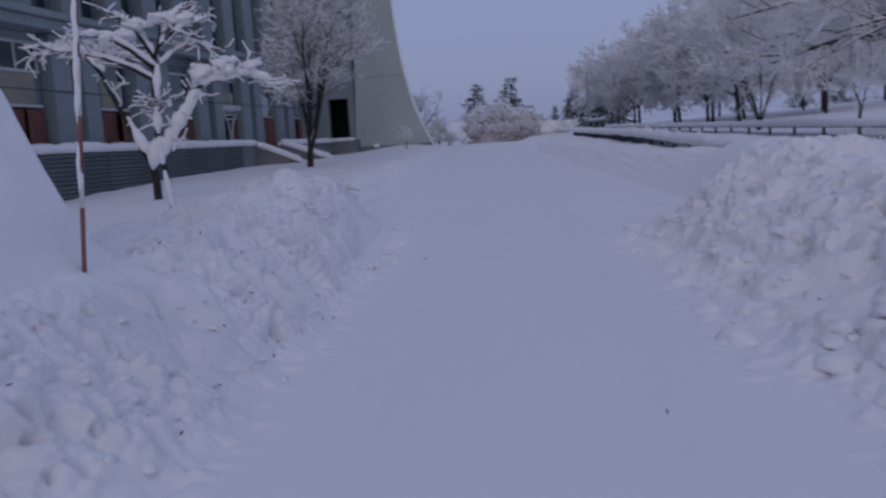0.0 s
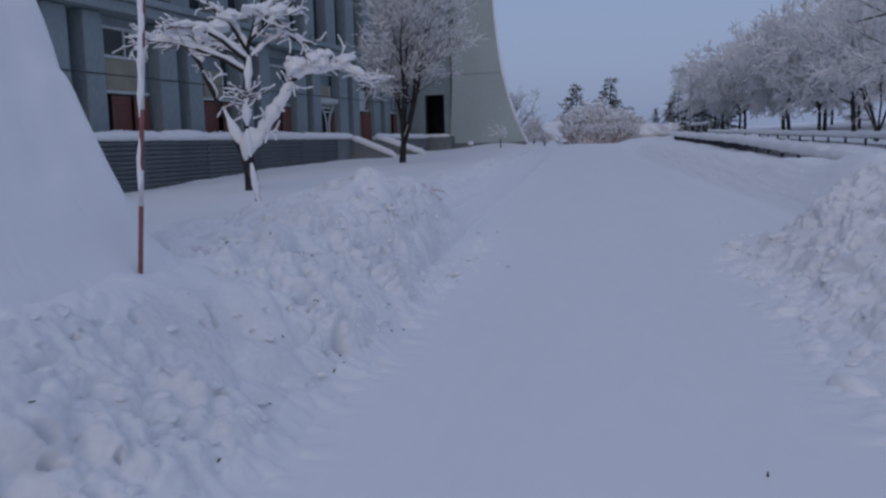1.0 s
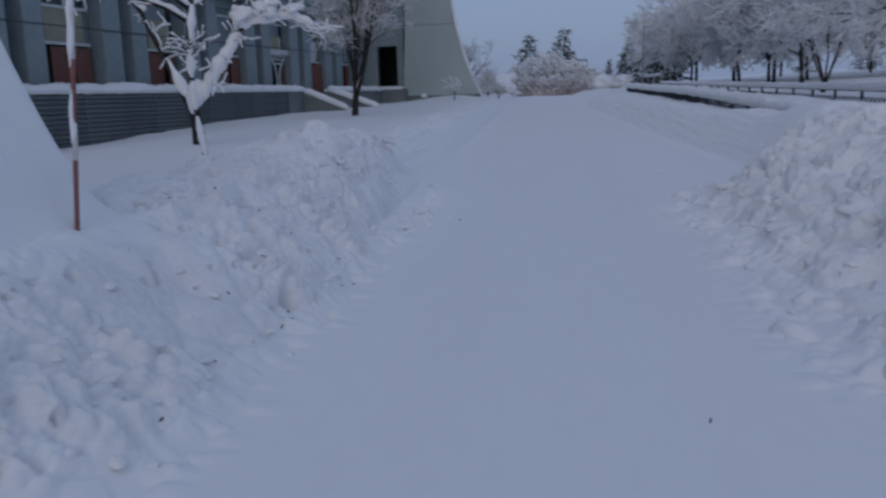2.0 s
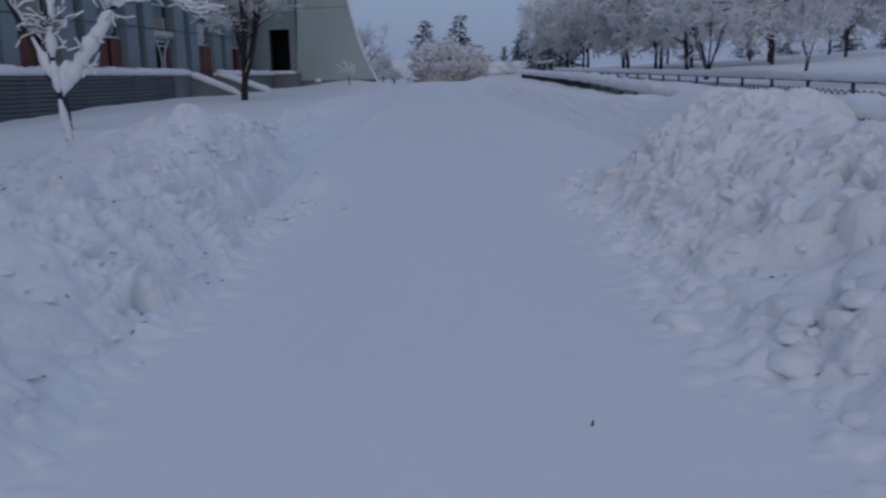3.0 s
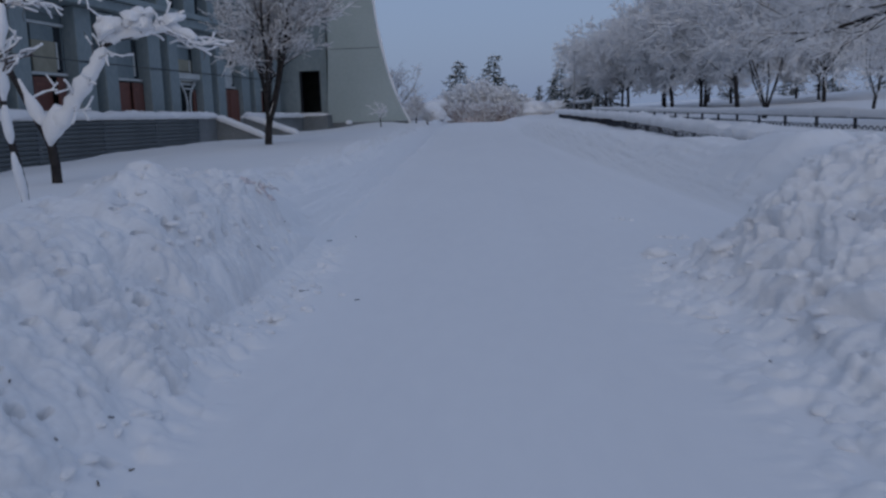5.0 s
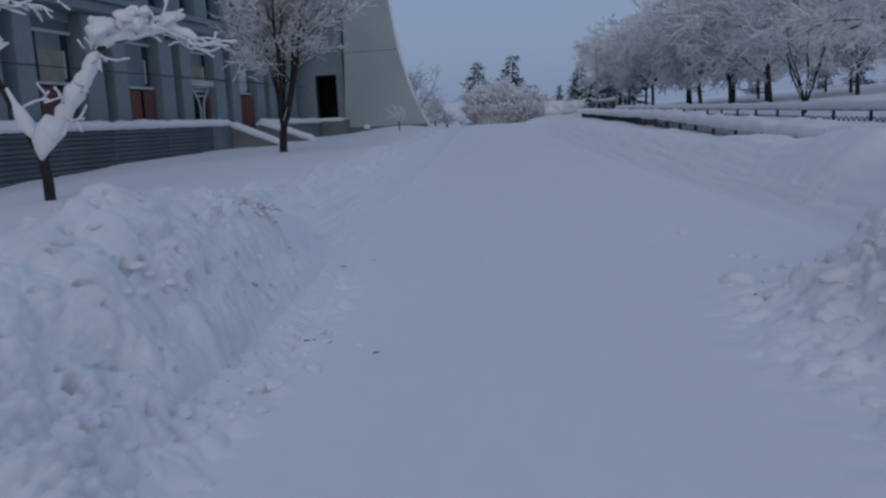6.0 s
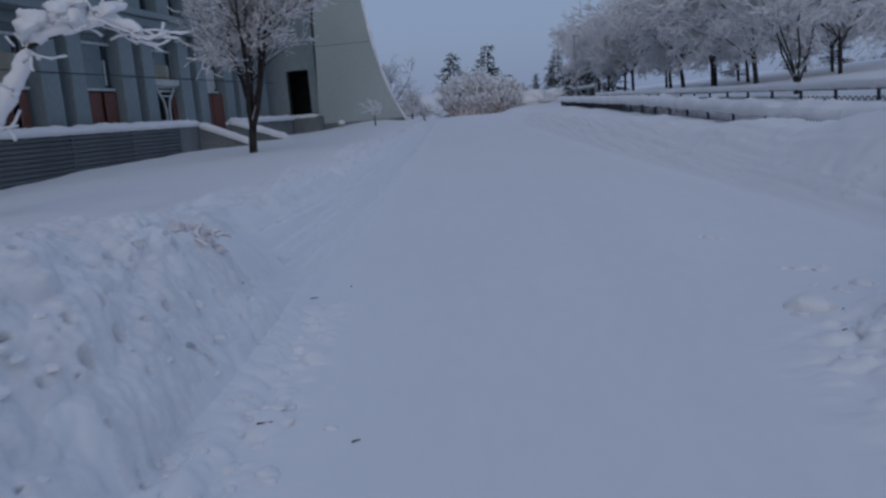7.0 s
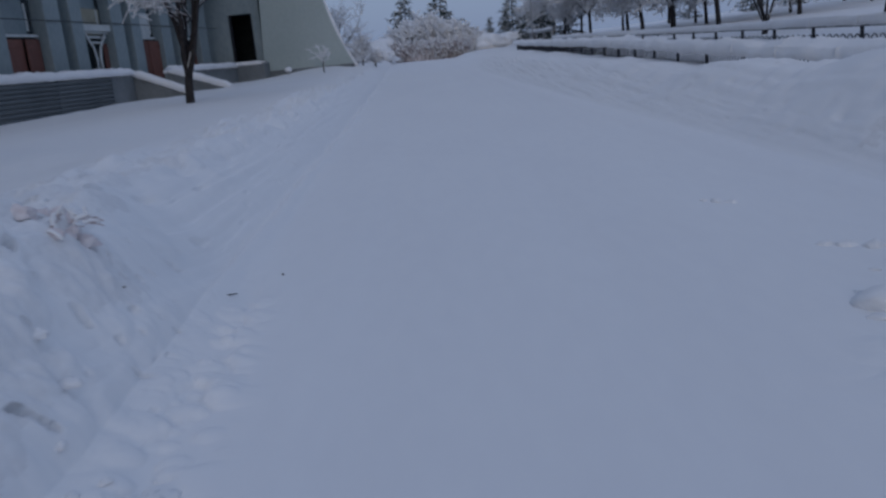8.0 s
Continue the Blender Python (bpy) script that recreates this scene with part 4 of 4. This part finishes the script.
laden_tree("slender young tree with a snow-crusted trunk and laden crown", 95, stem, forks + [limb_line((-0.12, 0, 1.0, 0.016), (-0.10, -0.03, 1.25, 0.013), (-0.09, -0.04, 1.45, 0.010))],
           [16, 12, 12, 10, 10, 10, 16], pads,
           ((-0.55, 0.0, 2.32, 0.15, 0.6), (-0.25, 0.05, 2.48, 0.15, 0.6), (0.12, 0.05, 2.55, 0.15, 0.55), (0.40, -0.05, 2.48, 0.15, 0.6), (-0.95, 0.0, 2.28, 0.11, 0.6)),
           pose(-4.4, 11.12, 0.58, 0, 0, 20), 0.42)

# ---------------------------------------------------------------- red and white snow pole
pole = thing("snow_pole", "thin red and white marker pole crusted with snow in the bank", "marker pole", pose(-2.163, 4.22, 0.45, 0, 5.0, 0))
z = 0.0
for i, h in enumerate((0.58, 0.18, 0.3, 0.3, 0.3, 0.3, 0.3, 0.3)):
    part("band", data_mesh("band", *tubes([[(Vector((0, 0, z)), 0.0125), (Vector((0, 0, z + h)), 0.0125)]], 10), POLE_RED if i % 2 == 0 else POLE_WHITE, True), pole)
    z += h
for a, b, s in ((0.66, 0.92, 1.0), (1.02, 2.5, 2.0)):
    n = int((b - a) / 0.03)
    part("crust", data_mesh("crust", *tubes([[(Vector((-0.006 + 0.008 * noise.noise((i * 0.3, s, 0)), -0.006, a + (b - a) * i / n)), (0.015 + 0.007 * noise.noise((i * 0.35, s, 4))) * min(1, 0.4 + 0.2 * min(i, n - i))) for i in range(n + 1)]], 8), SNOW, True), pole, None, "white snow crust")

# ---------------------------------------------------------------- railing with arches along the park
arch_line = []
for i in range(9):
    a = math.pi * i / 8
    arch_line.append((Vector((0, -math.cos(a) * 0.11, 0.17 + math.sin(a) * 0.11)), 0.013))
arch_line = [(Vector((0, -0.11, 0)), 0.013)] + arch_line + [(Vector((0, 0.11, 0)), 0.013)]
arch = data_mesh("arch", *tubes([arch_line], 5), IRON, True)
rail_post = box_mesh("post", -0.03, 0.03, -0.032, 0.032, -0.5, 0.50, IRON, 0.01)
rail_bar = box_mesh("rail", -0.035, 0.035, -1.0, 1.0, -0.03, 0.03, IRON, 0.008)
low_bar = box_mesh("low_rail", -0.02, 0.02, -0.955, 0.955, -0.015, 0.015, IRON, 0.004)
for k in range(24):
    y = 12.8 + 2.0 * k
    z = 0.48 + 0.0128 * (y + 1 - 13)
    r = thing("park_railing", "dark iron railing panel with arches and a thick snow cap", "railing", pose(8.0, y, z, math.degrees(0.0128), 0, 0), "railing panels")
    part("post", rail_post, r)
    part("rail", rail_bar, r, pose(0, 1.0, 0.47))
    part("low_rail", low_bar, r, pose(0, 1.0, 0.17))
    for i in range(7):
        part("arch", arch, r, pose(0, 0.17 + 0.277 * i, 0.02))
    part("rail_snow", snow_ridge("rail_snow", 2.0, 0.24, 0.15, SNOW, 3.0, 0.22, 0.125, 0.03, False, y), r, pose(0, 0, 0.50), "smooth white snow cap")
for k in range(9):
    y = 61.0 + 4.0 * k
    z = ground_z(8.0, y) + 0.15
    r = thing("far_railing", "low pale railing panel farther along the lane", "railing", pose(8.0, y, z), "far railing panels")
    part("post", box_mesh("post", -0.06, 0.06, -0.06, 0.06, -0.5, 0.75, STEEL, 0.01), r)
    part("rail", box_mesh("rail", -0.04, 0.04, 0.06, 3.94, 0.52, 0.66, STEEL, 0.01), r)
    part("rail_snow", snow_ridge("rail_snow", 4.0, 0.22, 0.13, SNOW, k * 2.3, 0.2, 0.4, 0.02), r, pose(0, 0, 0.66))

# low fence nearer the lane, half buried
bar = data_mesh("bar", *tubes([[(Vector((0, 0, -0.5)), 0.012), (Vector((0, 0, 0.22)), 0.012)]], 5), IRON, True)
top_bar = box_mesh("top_rail", -0.03, 0.03, -1.0, 1.0, -0.03, 0.03, IRON, 0.008)
for k in range(26):
    y = 8.4 + 2.0 * k
    z, z_next = (0.42 + float(slope(np.array([v]))[0]) * 0.95 + 0.14 * float(smooth(20, 34, v)) for v in (y, y + 2.0))
    rise = z_next - z
    f = thing("low_fence", "low dark barred fence panel half buried in snow", "fence", pose(5.6, y, z, math.degrees(math.atan2(rise, 2.0)), 0, 0), "low fence panels")
    part("post", box_mesh("post", -0.035, 0.035, -0.035, 0.035, -0.5, 0.20, IRON, 0.008), f)
    part("top_rail", top_bar, f, pose(0, 1.0, 0.23))
    for i in range(14):
        part("bar", bar, f, pose(0, 0.1 + 0.138 * i, 0))
    part("fence_snow", snow_ridge("fence_snow", 2.0, 0.52, 0.19, SNOW, 1.7, 0.55, 0.1, 0.07, False, y), f, pose(0, 0, 0.26), "deep rounded snow cap")

# ---------------------------------------------------------------- things along the lane
# small snow-capped bollard on the lawn by the end wall
spot = Matrix(HALL) @ Vector((4.4, -1.0, 0))
b = thing("bollard", "small bollard with a round white snow cap", "bollard", pose(spot.x, spot.y, ground_z(spot.x, spot.y)))
part("stem", data_mesh("stem", *tubes([[(Vector((0, 0, -0.3)), 0.08), (Vector((0, 0, 0.12)), 0.08)]], 8), STEEL, True), b)
part("cap", lump_mesh("cap", 0.2, SNOW, 3.0, 0.9, 2, 0.15), b, pose(0, 0, 0.2))

# street lamp post by the far trees
lamp = thing("lamp_post", "thin grey lamp post in front of the park trees", "lamp post", pose(6.8, 62.0, ground_z(6.8, 62.0) - 0.2, 0, 0.8, 0))
part("mast", data_mesh("mast", *tubes([[(Vector((0, 0, 0)), 0.07), (Vector((0, 0, 4.5)), 0.04)]], 8), STEEL, True), lamp)
part("lamp_head", box_mesh("lamp_head", -0.10, 0.45, -0.08, 0.08, 4.47, 4.58, STEEL, 0.02), lamp)

# snow-laden thicket that closes the end of the lane
rng = random.Random(101)
thicket = thing("thicket", "rounded thicket of brownish twigs buried in snow at the lane's end", "thicket", pose(0.25, 79, ground_z(0.25, 79) - 0.2))
stems, tips = [], []
for i in range(620):
    x, y = rng.uniform(-4.6, 6.4), rng.uniform(-1.6, 1.6)
    peak = float(np.interp(x, [-4.6, -3.6, -2.2, -0.4, 0.8, 2.6, 4.0, 6.4], [1.3, 2.0, 3.3, 4.2, 4.1, 3.0, 2.1, 1.1]))
    h = peak * rng.uniform(0.60, 1.0) * (1 - 0.12 * y * y)
    line = branch(Vector((x, y, 0)), Vector((rng.gauss(0, 0.15), rng.gauss(0, 0.15), 1)), h, 0.04, 0.015, 5, 0.12, 0.05, rng)
    stems.append(line)
    for p, d, r in sprout(line, 20, 1.0, rng, 0.2):
        tips.append(branch(p, d, rng.uniform(0.3, 0.7), 0.014, 0.007, 3, 0.25, 0.0, rng))
tagged(part("stem_mass", data_mesh("stem_mass", *tubes(stems, 4), RIMED), thicket), kind="stuff")
tagged(part("twig_mass", data_mesh("twig_mass", *tubes(tips, 3), RIMED), thicket), kind="stuff")
# solid core added so the gaps between twigs stay pale, not shaded dark
core = lump_mesh("snow_core", 1.0, RIME, 8.0, 1.0, 4, 0.45)
part("snow_core", core, thicket, pose(0, 0.2, 0.2) @ Matrix.Diagonal((3.0, 1.6, 2.9, 1)), "added snow-coloured core that lightens the gaps between the stems")
part("thicket_snow", data_mesh("thicket_snow", *tubes(snow_lines(tips, 1.0, 0.075, rng, 1.0), 4), RIME, True), thicket, None, "white snow on the twigs")
hedge = thing("hedge", "low clipped brownish hedge in front of the thicket", "hedge", pose(0.15, 75.5, ground_z(0.15, 75.5) - 0.15))
stems, tips = [], []
for i in range(500):
    x, y = rng.uniform(-3.0, 3.0), rng.uniform(-0.5, 0.5)
    line = branch(Vector((x, y, 0)), Vector((rng.gauss(0, 0.25), rng.gauss(0, 0.2), 1)), rng.uniform(1.4, 1.8), 0.03, 0.015, 4, 0.2, 0.02, rng)
    stems.append(line)
    for p, d, r in sprout(line, 9, 1.2, rng, 0.1):
        tips.append(branch(p, d, rng.uniform(0.2, 0.45), 0.02, 0.012, 2, 0.2, 0.0, rng))
tagged(part("stem_mass", data_mesh("stem_mass", *tubes(stems, 4), SHRUB), hedge), kind="stuff")
tagged(part("twig_mass", data_mesh("twig_mass", *tubes(tips, 3), SHRUB), hedge), kind="stuff")
# pale lump added inside the hedge to offset its own inner shade
part("packed_core", lump_mesh("packed_core", 1.0, STAINED, 18.0, 1.0, 4, 0.3), hedge, pose(0, 0, 0.3) @ Matrix.Diagonal((2.9, 0.40, 1.25, 1)), "added pale core that keeps the hedge's inside from going dark")
part("hedge_snow", data_mesh("hedge_snow", *tubes(snow_lines(tips, 1.0, 0.038, rng, 0.8), 4), RIME, True), hedge)

# drooping shrub at the foot of the end wall, and heaps at the lane's end
for x, y, s, n in ((-4.6, 60.0, 1.1, 1), (-3.6, 70.0, 1.3, 2), (5.4, 77.5, 1.4, 3), (-4.4, 76.0, 2.0, 4), (6.9, 79.0, 1.5, 6)):
    thing("snow_mound", "rounded heap of ploughed snow", "snow heap", pose(x, y, ground_z(x, y) + 0.1, 0, 0, n * 50), "snow mounds at the lane's end", me=lump_mesh("snow_mound", s, SNOW, 20.0 + n, 0.6, 4, 0.5))

# twig tuft poking out of the left bank
rng = random.Random(111)
tuft = thing("twig_tuft", "few pinkish brown dry twig tips poking out of snow clods", "dry plant", pose(-1.93, 10.62, ground_z(-1.93, 10.62) - 0.03))
lines = [branch(Vector((rng.gauss(0, 0.10), rng.gauss(0, 0.10), 0)), Vector((rng.gauss(0, 0.7), rng.gauss(0, 0.7), 0.9)), rng.uniform(0.06, 0.12), 0.0045, 0.003, 4, 0.4, -0.10, rng) for i in range(26)]
tagged(part("twig_mass", data_mesh("twig_mass", *tubes(lines, 4), SHRUB), tuft), kind="stuff")
tagged(part("tuft_snow", data_mesh("tuft_snow", *tubes(snow_lines(lines, 1.3, 0.009, rng, 0.75), 4), SNOW, True), tuft), kind="stuff")

stain_rng = random.Random(113)
for i in range(9):
    x, y, size = -1.94 + stain_rng.gauss(0, 0.06), 10.62 + stain_rng.gauss(0, 0.13), stain_rng.uniform(0.03, 0.06)
    thing("stained_clod", "pinkish brown stained clod of snow on the bank", "snow clod", pose(x, y, ground_z(x, y) - 0.005, 0, 0, i * 70), "stained clods on the bank", me=lump_mesh("stained_clod", size, STAINED, 40.0 + i, 0.8, 3, 0.6))

# sticks lying on the packed lane
for x, y, turn, ln, n in ((-1.44, 11.5, 15, 0.09, 1), (-0.75, 8.88, 50, 0.05, 2), (0.80, 3.66, 70, 0.05, 3), (-1.35, 6.12, 10, 0.06, 5), (-1.27, 4.78, 80, 0.05, 6), (-1.18, 9.05, 5, 0.07, 7)):
    rng = random.Random(n)
    line = branch(Vector((-ln / 2, 0, 0)), Vector((1, 0, 0.02)), ln, 0.0045, 0.003, 4, 0.12, 0, rng)
    thing("stick", "short dark broken stick lying on the packed snow", "stick", pose(x, y, ground_z(x, y) + 0.004, 0, 0, turn), "sticks on the lane", me=data_mesh("stick", *tubes([line], 6), BARK, True))

# loose clods rolled off the banks
def clod_mesh(seed):
    bm = bmesh.new()
    bmesh.ops.create_icosphere(bm, subdivisions=3, radius=1)
    o = Vector((seed * 4.3, seed * 1.7, 0))
    for v in bm.verts:
        d = v.co.normalized()
        k = 0.8 + 0.40 * abs(noise.noise(d * 1.1 + o)) + 0.25 * abs(noise.noise(d * 2.6 - o)) + 0.16 * abs(noise.noise(d * 5.5 + o))
        v.co = Vector((d.x * k * 1.15, d.y * k * 0.9, max(-0.3, d.z * k) * 0.6))
    me = bpy.data.meshes.new("snow_clod")
    bm.to_mesh(me)
    bm.free()
    me.materials.append(SNOW)
    me.polygons.foreach_set("use_smooth", [True] * len(me.polygons))
    return me


clod_kinds = [clod_mesh(k + 1) for k in range(8)]
rng = random.Random(121)
clod_spots = [(1.70, 4.05, 0.11), (1.66, 5.36, 0.09), (1.45, 4.80, 0.12), (1.74, 10.45, 0.15), (1.87, 13.0, 0.06), (1.79, 13.06, 0.04), (1.95, 12.94, 0.05), (2.1, 11.5, 0.06), (2.0, 11.56, 0.05), (2.22, 11.42, 0.07), (1.83, 9.75, 0.10), (2.0, 9.3, 0.10), (1.55, 6.1, 0.06), (1.92, 4.9, 0.10), (2.1, 4.3, 0.11)]
for i in range(34):
    clod_spots.append((rng.gauss(1.78, 0.14), rng.uniform(3.0, 11.0), rng.uniform(0.02, 0.065)))
for i in range(46):
    clod_spots.append((rng.gauss(-1.30, 0.10), rng.uniform(2.6, 9.6), rng.uniform(0.015, 0.045)))
for i in range(16):
    clod_spots.append((rng.gauss(-1.14, 0.13), rng.uniform(8.2, 9.4), rng.uniform(0.025, 0.06)))
for i in range(50):
    clod_spots.append((rng.uniform(-2.05, -1.22), rng.uniform(2.4, 8.6), rng.uniform(0.015, 0.04)))
for i in range(26):
    clod_spots.append((rng.uniform(-2.0, -1.4), rng.uniform(7.0, 9.8), rng.uniform(0.02, 0.05)))
for i in range(70):
    clod_spots.append((rng.uniform(1.55, 2.7), rng.uniform(3.2, 11.0), rng.uniform(0.025, 0.085)))
for n, (x, y, s) in enumerate(clod_spots):
    ob = thing("snow_clod", "loose rounded clod of snow at the foot of the bank", "snow clod", None, "loose clods of snow", me=clod_kinds[n % 8])
    ob.matrix_world = pose(x, y, ground_z(x, y) - s * (0.02 if abs(x) < 1.4 or s > 0.1 else 0.16), rng.uniform(-10, 10), rng.uniform(-10, 10), rng.uniform(0, 360)) @ Matrix.Diagonal((s, s, s, 1))

# dark bits painted in for shadowed gaps between clods, with some bark and soil
bits = []
for i in range(30):
    left_side = rng.random() < 0.6
    x = rng.uniform(-2.2, -1.15) if left_side else rng.uniform(1.5, 2.9)
    y = rng.uniform(2.6, 12.5)
    if i > 13:
        x, y = rng.gauss(-1.45, 0.16), rng.uniform(2.4, 6.0)
    a = rng.uniform(0, math.pi)
    ln = rng.uniform(0.006, 0.022)
    p = Vector((x, y, ground_z(x, y) + 0.004))
    d = Vector((math.cos(a), math.sin(a), rng.uniform(-0.2, 0.4))) * ln
    bits.append([(p - d, 0.003), (p + Vector((0, 0, 0.003)), rng.uniform(0.003, 0.006)), (p + d, 0.002)])
thing("debris", "dark bits for shadowed gaps and debris in the ploughed snow", "debris", kind="stuff", me=data_mesh("debris", *tubes(bits, 5), GAP_BITS))
